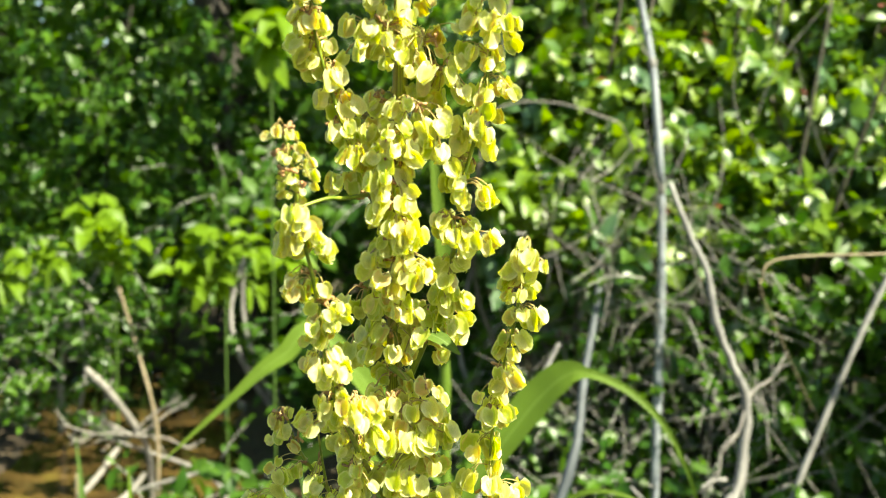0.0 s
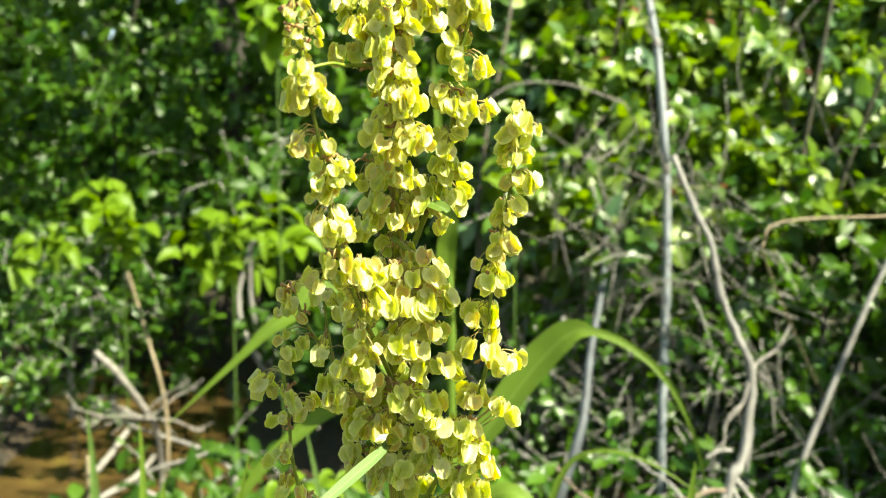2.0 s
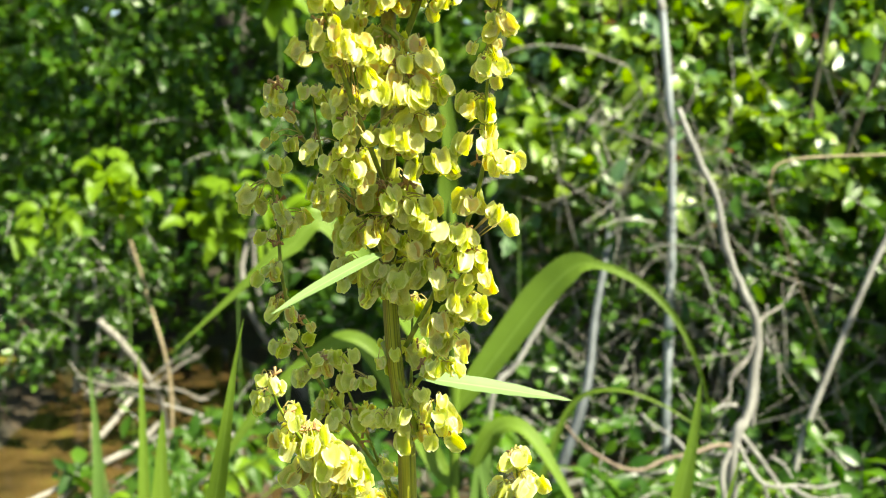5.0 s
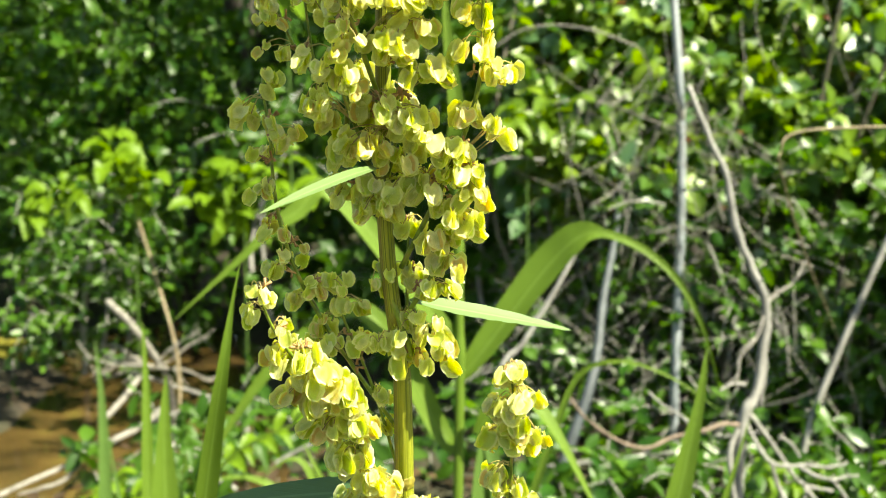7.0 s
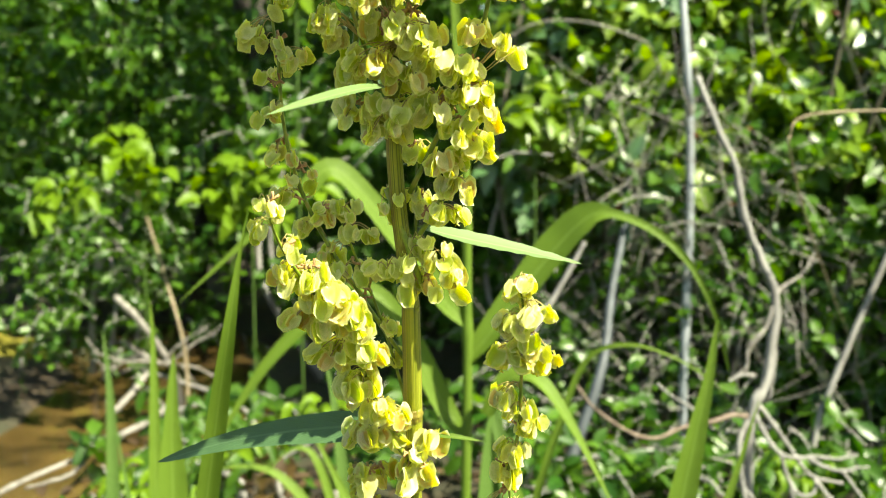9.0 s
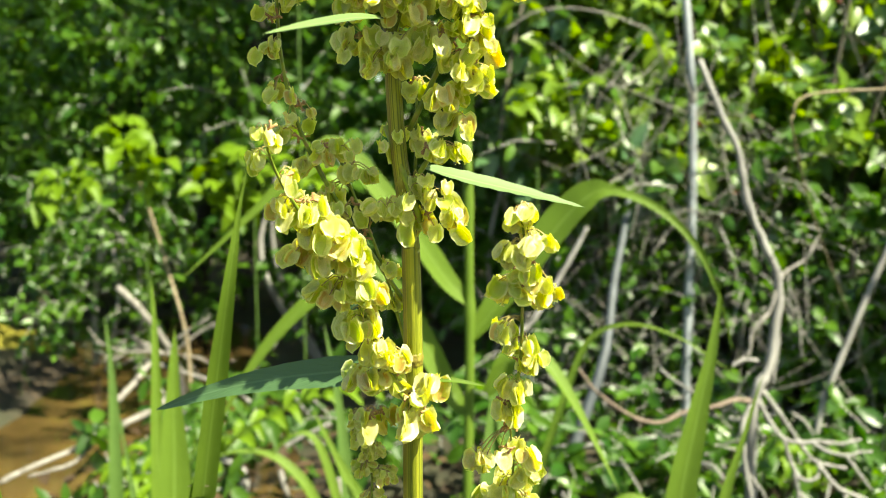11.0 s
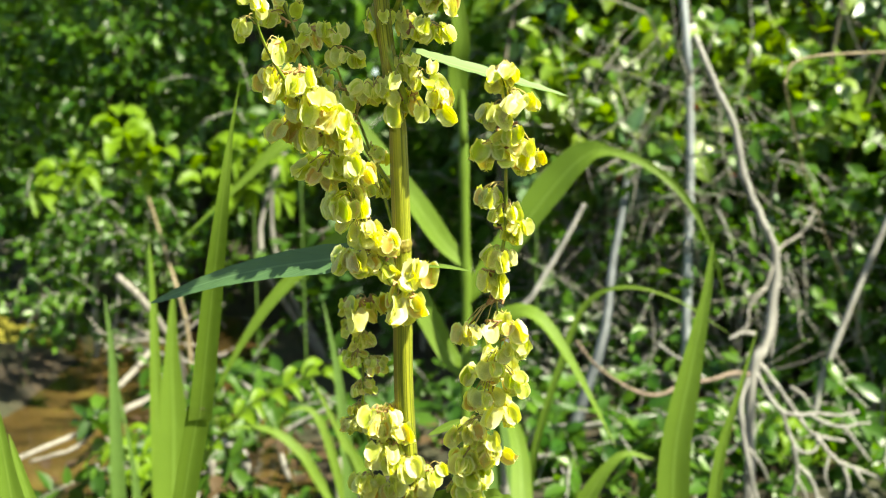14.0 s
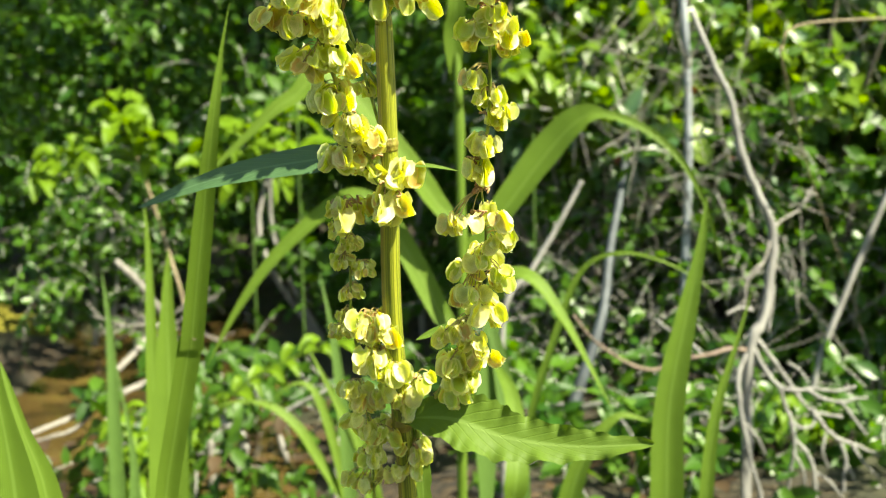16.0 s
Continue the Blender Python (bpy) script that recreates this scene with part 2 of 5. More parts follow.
def spline(points, n):
    """A smooth line through a few points."""
    p = [Vector(q) for q in points]
    if len(p) == 2:
        return [p[0].lerp(p[1], i / (n - 1)) for i in range(n)]
    p = [p[0] * 2 - p[1]] + p + [p[-1] * 2 - p[-2]]
    out = []
    last = len(p) - 3
    for i in range(n):
        s = i / (n - 1) * last
        k = min(int(s), last - 1)
        u = s - k
        a, b, c, d = p[k:k + 4]
        out.append(0.5 * ((2 * b) + (c - a) * u + (2 * a - 5 * b + 4 * c - d) * u * u + (3 * b - a - 3 * c + d) * u ** 3))
    return out


def frames_along(line):
    """Tangent and two normals at each point of a line."""
    res = []
    side = None
    for i in range(len(line)):
        t = (line[min(i + 1, len(line) - 1)] - line[max(i - 1, 0)]).normalized()
        if side is None:
            side = t.cross(Vector((0.13, 1, 0.07))).normalized()
        else:
            side = (side - t * side.dot(t)).normalized()
        res.append((t, side, t.cross(side)))
    return res


def tube_data(points, r0, r1, n=16, sides=8, ribs=0.0, knots=0.0, rng=None, bulge=()):
    line = spline(points, n)
    verts, faces = [], []
    for i, (c, (t, a, b)) in enumerate(zip(line, frames_along(line))):
        s = i / (n - 1)
        r = r0 + (r1 - r0) * s
        for at, much in bulge:
            r *= 1 + much * math.exp(-((s - at) * n / 1.1) ** 2)
        off = Vector((0, 0, 0))
        if rng and knots:
            r *= 1 + rng.uniform(-knots, knots)
            off = (a * rng.uniform(-1, 1) + b * rng.uniform(-1, 1)) * r * knots
        for k in range(sides):
            w = 2 * math.pi * k / sides
            q = r * (1 + (ribs if k % 2 else -ribs))
            verts.append(c + off + a * (q * math.cos(w)) + b * (q * math.sin(w)))
    for i in range(n - 1):
        for k in range(sides):
            k2 = (k + 1) % sides
            faces.append((i * sides + k, i * sides + k2, (i + 1) * sides + k2, (i + 1) * sides + k))
    faces.append(tuple(range(sides))[::-1])
    faces.append(tuple(range((n - 1) * sides, n * sides)))
    return verts, faces


def tube(name, points, r0, r1, material, parent, label="", **kw):
    v, f = tube_data(points, r0, r1, **kw)
    sides, n = kw.get("sides", 8), kw.get("n", 16)
    uvs = [(k / sides, i / (n - 1)) for i in range(n) for k in range(sides)]
    return under(mesh_object(name, v, f, material, None, label, uvs), parent)


def join_data(parts):
    verts, faces = [], []
    for v, f in parts:
        k = len(verts)
        verts += list(v)
        faces += [tuple(i + k for i in q) for q in f]
    return verts, faces


def blade_data(points, width, face, n=26, cup=0.25, profile=None, wave=0.0, waves=9.0, seed=0, across=4, turn=0.0, crisp=0.0):
    """A long leaf along a line; face is the way its upper side looks; cup folds it along the midrib."""
    line = spline(points, n)
    rng = random.Random(seed)
    ph = rng.uniform(0, 6)
    verts, faces, uvs = [], [], []
    face = Vector(face)
    for i, (c, (t, _, _)) in enumerate(zip(line, frames_along(line))):
        s = i / (n - 1)
        w = width * 0.5 * (profile(s) if profile else min(1, 0.55 + s * 3) * max(0.0, 1 - s ** 2.2))
        side = t.cross(face).normalized()
        up = side.cross(t).normalized()
        if turn:
            q = Matrix.Rotation(turn * s, 3, t)
            side, up = q @ side, q @ up
        for k in range(across + 1):
            u = k / across * 2 - 1
            ripple = wave * width * abs(u) ** 2 * math.sin(s * waves * 6.28 + ph + (1.7 if u > 0 else 0) + 0.7 * math.sin(s * 23 + ph))
            edge = 1 + (0.16 * math.sin(s * waves * 9.1 + ph * 2 + u) * wave * 3 if abs(u) > 0.9 else 0)
            if crisp:
                far = abs(u) ** 3
                q = s * waves * 6.28 + (2.1 if u > 0 else 0)
                ripple += crisp * width * far * (math.sin(q * 2.1 + 1.3 * math.sin(q * 0.43)) + 0.6 * math.sin(q * 4.7 + ph)) * min(1, 4 * s, 5 * (1 - s))
                edge += crisp * far * (0.9 * math.sin(q * 2.1 + 1.9 + 1.3 * math.sin(q * 0.43)) + 0.5 * math.sin(q * 5.3))
            verts.append(c + side * (u * w * edge) + up * (cup * w * abs(u) ** 1.3 + ripple))
            uvs.append((k / across, s))
    for i in range(n - 1):
        for k in range(across):
            a = i * (across + 1) + k
            faces.append((a, a + 1, a + across + 2, a + across + 1))
    return verts, faces, uvs


def blade(name, points, width, face, material, parent, label="", **kw):
    v, f, uv = blade_data(points, width, face, **kw)
    ob = under(mesh_object(name, v, f, material, None, label, uv), parent)
    return ob


def leaf_cloud(name, places, material, parent, label="", rng=None, fold=0.35, curl=0.25, broad=0.5):
    """Many small folded leaves in one mesh; places are (point, direction, face, length)."""
    verts, faces = [], []
    shape = ((0.0, 0.02), (0.3, 0.85), (0.62, 0.9), (1.0, 0.0))
    for p, d, up, size in places:
        d = d.normalized()
        side = d.cross(up)
        if side.length < 1e-4:
            continue
        side.normalize()
        nrm = side.cross(d)
        w = size * broad * 0.5 * rng.uniform(0.8, 1.2)
        k = len(verts)
        c = curl * rng.uniform(0.2, 1.6)
        for s, q in shape:
            mid = p + d * (size * s) - nrm * (size * c * s * s)
            verts.append(mid + side * (w * q) + nrm * (w * q * fold))
            verts.append(mid)
            verts.append(mid - side * (w * q) + nrm * (w * q * fold))
        for i in range(3):
            a = k + i * 3
            faces += [(a, a + 1, a + 4, a + 3), (a + 1, a + 2, a + 5, a + 4)]
    ob = under(mesh_object(name, verts, faces, material, None, label), parent)
    ob["kind"] = "stuff"
    return ob


def unit(rng):
    while True:
        v = Vector((rng.uniform(-1, 1), rng.uniform(-1, 1), rng.uniform(-1, 1)))
        if 0.05 < v.length < 1:
            return v.normalized()


def sprays(rng, centres, per, size, reach, droop=0.3, lift=0.0):
    """Leaves set along short side twigs that leave the given centres."""
    out, twigs = [], []
    for c in centres:
        d = unit(rng)
        d.z = d.z * 0.6 + lift
        d.normalize()
        length = reach * rng.uniform(0.6, 1.4)
        end = c + d * length
        bend = Vector((0, 0, -droop * length))
        twigs.append((c, c.lerp(end, 0.5) + bend * 0.15, end + bend))
        n = max(3, int(per * rng.uniform(0.6, 1.4)))
        for i in range(n):
            s = (i + 0.7) / n
            p = c + d * (length * s) + bend * s * s
            out_dir = (unit(rng) + d * 0.6 + Vector((0, 0, -droop)))
            up = Vector((rng.uniform(-0.7, 0.7), rng.uniform(-1.2, 0.4), rng.uniform(0.3, 1.0)))
            out.append((p, out_dir, up, size * rng.uniform(0.55, 1.3)))
    return out, twigs


def twig_mesh(name, twigs, r0, material, parent, label="", n=5):
    v, f = join_data([tube_data(t, r0, r0 * 0.4, n=n, sides=4) for t in twigs])
    ob = under(mesh_object(name, v, f, material, None, label), parent)
    ob["kind"] = "stuff"
    return ob


# ---------------------------------------------------------------- ground and stream
def ground_sheet():
    xs = np.concatenate([np.linspace(-60, -4, 12), np.linspace(-3.8, 3.8, 90), np.linspace(4, 60, 12)])
    ys = np.concatenate([np.linspace(-40, -1.2, 10), np.linspace(-1, 7, 95), np.linspace(7.4, 80, 14)])
    verts = []
    for y in ys:
        for x in xs:
            h = 0.05 * noise.noise((x * 0.9, y * 0.9, 0.3)) + 0.02 * noise.noise((x * 4, y * 4, 2.1)) + 0.008 * noise.noise((x * 13, y * 13, 5.0))
            bed = math.exp(-(((x + 1.0 + 0.25 * (y - 3)) / 0.55) ** 2)) * (1 if y > 1.6 else 0.3)
            h -= 0.16 * bed
            h += 0.10 * max(0.0, min(1.0, (x - 0.2) / 1.2))
            h += 0.22 * max(0.0, min(1.0, (y - 4.3) / 1.5))
            verts.append((x, y, h))
    w = len(xs)
    faces = [(j * w + i, j * w + i + 1, (j + 1) * w + i + 1, (j + 1) * w + i) for j in range(len(ys) - 1) for i in range(w - 1)]
    ob = mesh_object("ground", verts, faces, GROUND)
    tagged(ob, "brown muddy ground with leaf litter under the plants", "ground", kind="structure")
    xs = np.linspace(-2.6, 0.3, 30)
    ys = np.linspace(1.4, 5.2, 34)
    wv = [(x, y, -0.085 + 0.004 * noise.noise((x * 6, y * 6, 1))) for y in ys for x in xs]
    wf = [(j * 30 + i, j * 30 + i + 1, (j + 1) * 30 + i + 1, (j + 1) * 30 + i) for j in range(33) for i in range(29)]
    wob = mesh_object("water", wv, wf, WATER)
    tagged(wob, "shallow brown stream water lying over mud", "stream", kind="structure")


ground_sheet()


# ---------------------------------------------------------------- the flowering dock
def fruit_data(rng, size):
    """Three papery heart-shaped valves round a seed, hanging from the origin on a thin pedicel."""
    verts, faces, uvs = [], [], []
    nu = 6
    wide = (0.46, 0.84, 1.0, 1.0, 0.88, 0.62, 0.20)
    drops = (0.03, 0.11, 0.27, 0.48, 0.70, 0.88, 1.0)
    nv = len(wide) - 1
    length = size * rng.uniform(0.92, 1.15)
    tilt = rng.uniform(0, 6.28)
    for k in range(3):
        rot = Matrix.Rotation(tilt + k * 2.094 + rng.uniform(-0.2, 0.2), 3, "Z")
        half = size * 0.5 * rng.uniform(0.86, 1.12)
        open_ = rng.uniform(0.8, 1.3)
        seed_size = 0.26 if k == 0 else rng.choice((0.06, 0.14, 0.2))
        ph = rng.uniform(0, 6.28), rng.uniform(0, 6.28)
        base = len(verts)
        for j in range(nv + 1):
            v = drops[j]
            for i in range(nu + 1):
                u = i / nu * 2 - 1
                side = abs(u)
                grain = seed_size * half * math.exp(-((v - 0.42) / 0.24) ** 2) * math.exp(-(u / 0.34) ** 2)
                body = 0.15 * half * math.sin(3.1416 * min(1, v * 0.78 + 0.2))
                wing = (0.50 * open_ * half - body * 0.55) * side ** 1.7
                frill = 0.045 * size * math.sin(v * 8.5 + ph[0 if u < 0 else 1]) * side ** 3
                lip = 0.05 * size * math.sin(u * 5 + ph[0]) * max(0.0, v - 0.75) * 4
                ragged = 1 + 0.05 * math.sin(v * 19 + ph[1] + u)
                lobe = 0.15 * length * side * max(0.0, 1 - j / 1.5)
                verts.append(rot @ Vector((u * wide[j] * half * ragged, body + grain + wing + frill + lip, -v * length + lobe)))
                uvs.append((i / nu, v))
        for j in range(nv):
            for i in range(nu):
                a = base + j * (nu + 1) + i
                faces.append((a, a + 1, a + nu + 2, a + nu + 1))
    return verts, faces, uvs


def pedicel_points(rng, a, b):
    mid = a.lerp(b, 0.55) + Vector((0, 0, 0.0016))
    return [a, mid, b]


rng_f = random.Random(11)
FRUIT_MESHES = []
for i in range(14):
    v, f, uv = fruit_data(rng_f, 0.0053)
    ob = mesh_object("fruit", v, f, FRUIT, uvs=uv)
    FRUIT_MESHES.append((ob.data, v, f, uv))
    bpy.data.objects.remove(ob)

DOCK_AT = Vector((-0.0208, 0.4917, 0.0))
dock = thing("dock_plant", DOCK_AT, "tall yellow-green dock stalk hung with papery ripening fruits", "plant")

stem_line = [(-0.0092, 0.2382, 0.944), (-0.0099, 0.2471, 0.9123), (-0.0107, 0.2572, 0.8761), (-0.0136, 0.2795, 0.7961), (-0.0155, 0.3013, 0.7178), (-0.012, 0.3137, 0.6734), (-0.0118, 0.3159, 0.6655), (-0.0121, 0.3268, 0.6262), (-0.0135, 0.3425, 0.5699), (-0.0108, 0.3617, 0.5012)]
low = Vector(stem_line[-1])
stem_line += [tuple(low.lerp(Vector((DOCK_AT.x, DOCK_AT.y, -0.02)), k / 8)) for k in range(1, 9)]
tube("stem", stem_line, 0.0013, 0.0056, STEM, dock, "yellow-green ribbed stem, reddish towards the base", n=90, sides=22, ribs=0.05)
NODE = bark_material("reddish_node", (0.17, 0.125, 0.020), (0.30, 0.27, 0.035), 420.0, 0.5)


def stem_at(z):
    """The middle and the radius of the stem at a height."""
    for i in range(len(stem_line) - 1):
        a, b = Vector(stem_line[i]), Vector(stem_line[i + 1])
        if b.z <= z <= a.z:
            u = (a.z - z) / (a.z - b.z)
            return a.lerp(b, u), 0.0013 + 0.0043 * (i + u) / (len(stem_line) - 1)


for z in (0.8343, 0.8031, 0.7392, 0.6892, 0.6320, 0.6190, 0.5300):
    (lo, r), (hi, _) = stem_at(z - 0.0022), stem_at(z + 0.0022)
    tube("node", [hi, hi.lerp(lo, 0.5), lo], r * 1.03, r * 1.05, NODE, dock, "swollen reddish node", n=7, sides=18, bulge=((0.5, 0.13),))
LIT_COUNT = [0]


def raceme(points, n=9, r=0.0045, size=1.0, base=None, seed=1, singles=False, brown=0.17, thick=0.0007, label="", axis=True):
    """One branch of the stalk: an axis through the whorls, and at each whorl fruits hanging on pedicels."""
    rng = random.Random(seed)
    pts = [Vector(p) for p in points]
    soft = list(pts) + ([Vector(base)] if base else [])
    for _ in range(4):
        soft = [soft[0]] + [(soft[i - 1] + soft[i] * 2 + soft[i + 1]) / 4 for i in range(1, len(soft) - 1)] + [soft[-1]]
    holder = None
    if axis:
        holder = tube("branch", soft, thick * 0.45, thick * 0.85, BRANCH, dock, label or "slender green fruiting branch", n=4 * len(soft) + 4, sides=7, ribs=0.06)
    else:
        holder = tube("whorl_axis", [pts[0] + Vector((0, 0, 0.002)), pts[-1] - Vector((0, 0, 0.002))], 0.0010, 0.0010, BRANCH, dock, n=4, sides=6)
    av, af, auv = [], [], []
    ped, dried = [], []
    grown = float(np.interp(sum(p.z for p in pts) / len(pts), (0.55, 0.66, 0.74, 0.85), (1.22, 1.10, 1.0, 0.80)))
    for i, c in enumerate(pts):
        s = i / max(1, len(pts) - 1)
        root = soft[i] if axis else c
        many = n[i] if isinstance(n, (list, tuple)) else n
        for k in range(max(2, round(1.12 / grown ** 0.5 * many * rng.uniform(0.8, 1.2)))):
            ang = rng.uniform(0, 6.283)
            rad = r * math.sqrt(rng.uniform(0.08, 1.0))
            top = c + Vector((math.cos(ang) * rad, math.sin(ang) * rad * 0.9, rng.uniform(-0.6, 0.4) * r if axis else rng.uniform(-0.9, 0.6) * r))
            ped.append(tube_data(pedicel_points(rng, root + Vector((0, 0, rng.uniform(-0.001, 0.002))), top), 0.00012, 0.00018, n=5, sides=4))
            sc = grown * size * (rng.uniform(0.62, 0.8) if rng.random() < 0.25 else rng.uniform(0.8, 1.08))
            lean = Euler((rng.gauss(0, 0.28) + math.sin(ang) * 0.34, rng.gauss(0, 0.28) - math.cos(ang) * 0.34, 0)).to_matrix() @ Matrix.Rotation(rng.uniform(0, 6.283), 3, "Z")
            me, v, f, uv = FRUIT_MESHES[rng.randrange(len(FRUIT_MESHES))]
            if singles and LIT_COUNT[0] < 330:
                ob = new("fruit", me)
                ob.parent = holder
                ob.matrix_parent_inverse = Matrix.Identity(4)
                ob.matrix_basis = Matrix.Translation(top) @ lean.to_4x4() @ Matrix.Diagonal((sc, sc, sc, 1))
                LIT_COUNT[0] += 1
            else:
                b0 = len(av)
                av += [top + lean @ (q * sc) for q in v]
                af += [tuple(x + b0 for x in q) for q in f]
                auv += uv
            if rng.random() < brown:
                p = root + Vector((math.cos(ang), math.sin(ang), 0.3)) * 0.0022
                for _ in range(3):
                    d = unit(rng) * 0.0022
                    dried.append(tube_data([root, p, p + d], 0.0002, 0.00045, n=4, sides=4))
    if av:
        ob = mesh_object("fruit_mass", av, af, FRUIT, holder, "", auv)
        ob["kind"] = "stuff"
    v, f = join_data(ped)
    ob = mesh_object("pedicel_mass", v, f, PEDICEL, holder)
    ob["kind"] = "stuff"
    if dried:
        v, f = join_data(dried)
        ob = mesh_object("withered_flower", v, f, DRIED, holder, "withered reddish-brown flower remains")
        ob["kind"] = "stuff"
    holder_inverse(holder)
    return holder


def holder_inverse(holder):
    """The parts of a branch were laid out in world metres: keep them there."""
    for ob in holder.children:
        ob.matrix_parent_inverse = Matrix.Identity(4)


# upper left branch and the whorls of its foot
raceme([(-0.0312, 0.2354, 0.9093), (-0.0309, 0.2381, 0.9024), (-0.0314, 0.2407, 0.8952), (-0.0317, 0.2435, 0.8879), (-0.0307, 0.2459, 0.8819), (-0.0294, 0.2477, 0.8775), (-0.0267, 0.2504, 0.8706), (-0.0249, 0.2533, 0.8629), (-0.022, 0.2556, 0.8566), (-0.0241, 0.2578, 0.8514)], 7, 0.0042, base=(-0.014, 0.2688, 0.8343), seed=2)
# outer left branch with the small brownish tip
raceme([(-0.0351, 0.2243, 0.8599), (-0.0324, 0.2262, 0.8556), (-0.033, 0.2281, 0.8512), (-0.0336, 0.2299, 0.8475)], 5, 0.0042, 0.55, base=(-0.033, 0.2325, 0.8416), seed=3, brown=0.22)
raceme([(-0.0336, 0.2313, 0.8423), (-0.0341, 0.2328, 0.839), (-0.0297, 0.2344, 0.8357), (-0.0323, 0.2376, 0.8262), (-0.0276, 0.24, 0.8199), (-0.029, 0.2422, 0.8142), (-0.0307, 0.2449, 0.8069), (-0.0257, 0.2464, 0.8038), (-0.0271, 0.2491, 0.7963), (-0.0302, 0.2513, 0.7908), (-0.0232, 0.2519, 0.7906)], 7, 0.0044, 0.86, base=(-0.0155, 0.2913, 0.7538), seed=4, thick=0.0009, singles=True)
# branch in front of the stem
raceme([(-0.013, 0.2514, 0.8597), (-0.0128, 0.2508, 0.8541), (-0.0117, 0.2524, 0.8486), (-0.0125, 0.2531, 0.8423), (-0.0097, 0.253, 0.8388), (-0.0133, 0.2555, 0.8337), (-0.007, 0.2561, 0.828), (-0.0143, 0.2586, 0.8263), (-0.0123, 0.2626, 0.8193)], 10, 0.0056, base=(-0.013, 0.2754, 0.8031), seed=5, singles=True)
# stem whorls, top to bottom
raceme([(-0.0113, 0.2481, 0.9086), (-0.0108, 0.2509, 0.8985), (-0.0129, 0.25, 0.8869), (-0.0044, 0.2531, 0.8832), (0.0001, 0.257, 0.8767), (-0.0173, 0.2546, 0.8855)], 12, 0.0080, seed=6, axis=False)
raceme([(-0.0134, 0.2591, 0.8692), (-0.0068, 0.2534, 0.8674), (-0.002, 0.2564, 0.8641), (-0.0195, 0.2641, 0.866)], 11, 0.0070, seed=7, axis=False)
raceme([(-0.0204, 0.2727, 0.8204), (-0.0143, 0.2719, 0.8083), (-0.0059, 0.2719, 0.8083), (-0.0014, 0.2749, 0.8125), (-0.0226, 0.2806, 0.8069)], 9, 0.0065, seed=8, axis=False)
raceme([(-0.0146, 0.2762, 0.7967), (-0.0053, 0.276, 0.7936)], 7, 0.0060, seed=9, axis=False)
# upper right branch
raceme([(0.0115, 0.2455, 0.9106), (0.0137, 0.2483, 0.9006), (0.0104, 0.2507, 0.8917), (0.0146, 0.252, 0.8872), (0.0092, 0.2535, 0.8819), (0.0124, 0.2559, 0.8731), (0.0111, 0.2576, 0.867), (0.0087, 0.2571, 0.8613), (0.004, 0.2595, 0.8529), (0.0074, 0.2607, 0.8485)], 7, 0.0050, base=(0.0031, 0.2632, 0.8434), seed=10)
raceme([(0.0023, 0.2633, 0.8391), (0.0079, 0.2623, 0.8355), (0.0016, 0.2665, 0.8278), (0.0016, 0.2686, 0.8201), (-0.0006, 0.2727, 0.8128)], 8, 0.0050, base=(-0.0101, 0.2804, 0.7927), seed=12, thick=0.0012)
# outer right branch with its free tip
raceme([(0.0215, 0.2513, 0.8337), (0.0216, 0.2535, 0.8288), (0.0187, 0.2558, 0.8238), (0.0204, 0.2589, 0.8158), (0.0167, 0.2619, 0.8083), (0.0168, 0.2654, 0.799), (0.0137, 0.268, 0.7926)], 5, 0.0042, 0.92, base=(0.0138, 0.28, 0.7866), seed=13, singles=True)
raceme([(0.0139, 0.2716, 0.7869), (0.0123, 0.2752, 0.7786), (0.0107, 0.2789, 0.77), (0.018, 0.2818, 0.7637), (0.01, 0.2861, 0.7529), (0.0178, 0.2889, 0.7472)], 6, 0.0048, base=(-0.0111, 0.3049, 0.7047), seed=14, thick=0.0010)
# dense middle: two short branches and the whorls behind them
raceme([(-0.0222, 0.2577, 0.7924), (-0.021, 0.261, 0.7868), (-0.023, 0.2647, 0.7795), (-0.0218, 0.2685, 0.772), (-0.0288, 0.272, 0.766), (-0.0242, 0.2751, 0.7606), (-0.0314, 0.2789, 0.7535)], 8, 0.0050, 0.92, base=(-0.0193, 0.2956, 0.7383), seed=15, singles=True)
raceme([(-0.0153, 0.2707, 0.7904), (-0.0064, 0.2711, 0.7887), (-0.0113, 0.2706, 0.7831), (-0.0024, 0.2727, 0.7829), (-0.0157, 0.2736, 0.7723), (-0.005, 0.2732, 0.7739), (-0.0109, 0.2748, 0.768), (-0.0027, 0.2782, 0.7634)], 9, 0.0056, base=(-0.0137, 0.2923, 0.7425), seed=16, singles=True)
raceme([(-0.0166, 0.2849, 0.7542), (-0.0063, 0.2829, 0.7501), (-0.0195, 0.2874, 0.7451), (-0.003, 0.2858, 0.7435), (-0.0127, 0.2887, 0.7404)], 9, 0.0060, base=(-0.0149, 0.2955, 0.7311), seed=17, singles=True)
raceme([(-0.0262, 0.2945, 0.7422), (-0.0101, 0.2947, 0.7563), (-0.0241, 0.2948, 0.7635)], 6, 0.0060, seed=18, axis=False)
# node whorl in the middle of the stalk
raceme([(-0.0238, 0.2957, 0.7305), (-0.0155, 0.2932, 0.7284), (-0.0083, 0.2933, 0.7316), (-0.0027, 0.2943, 0.7316)], 9, 0.0058, seed=19, axis=False)
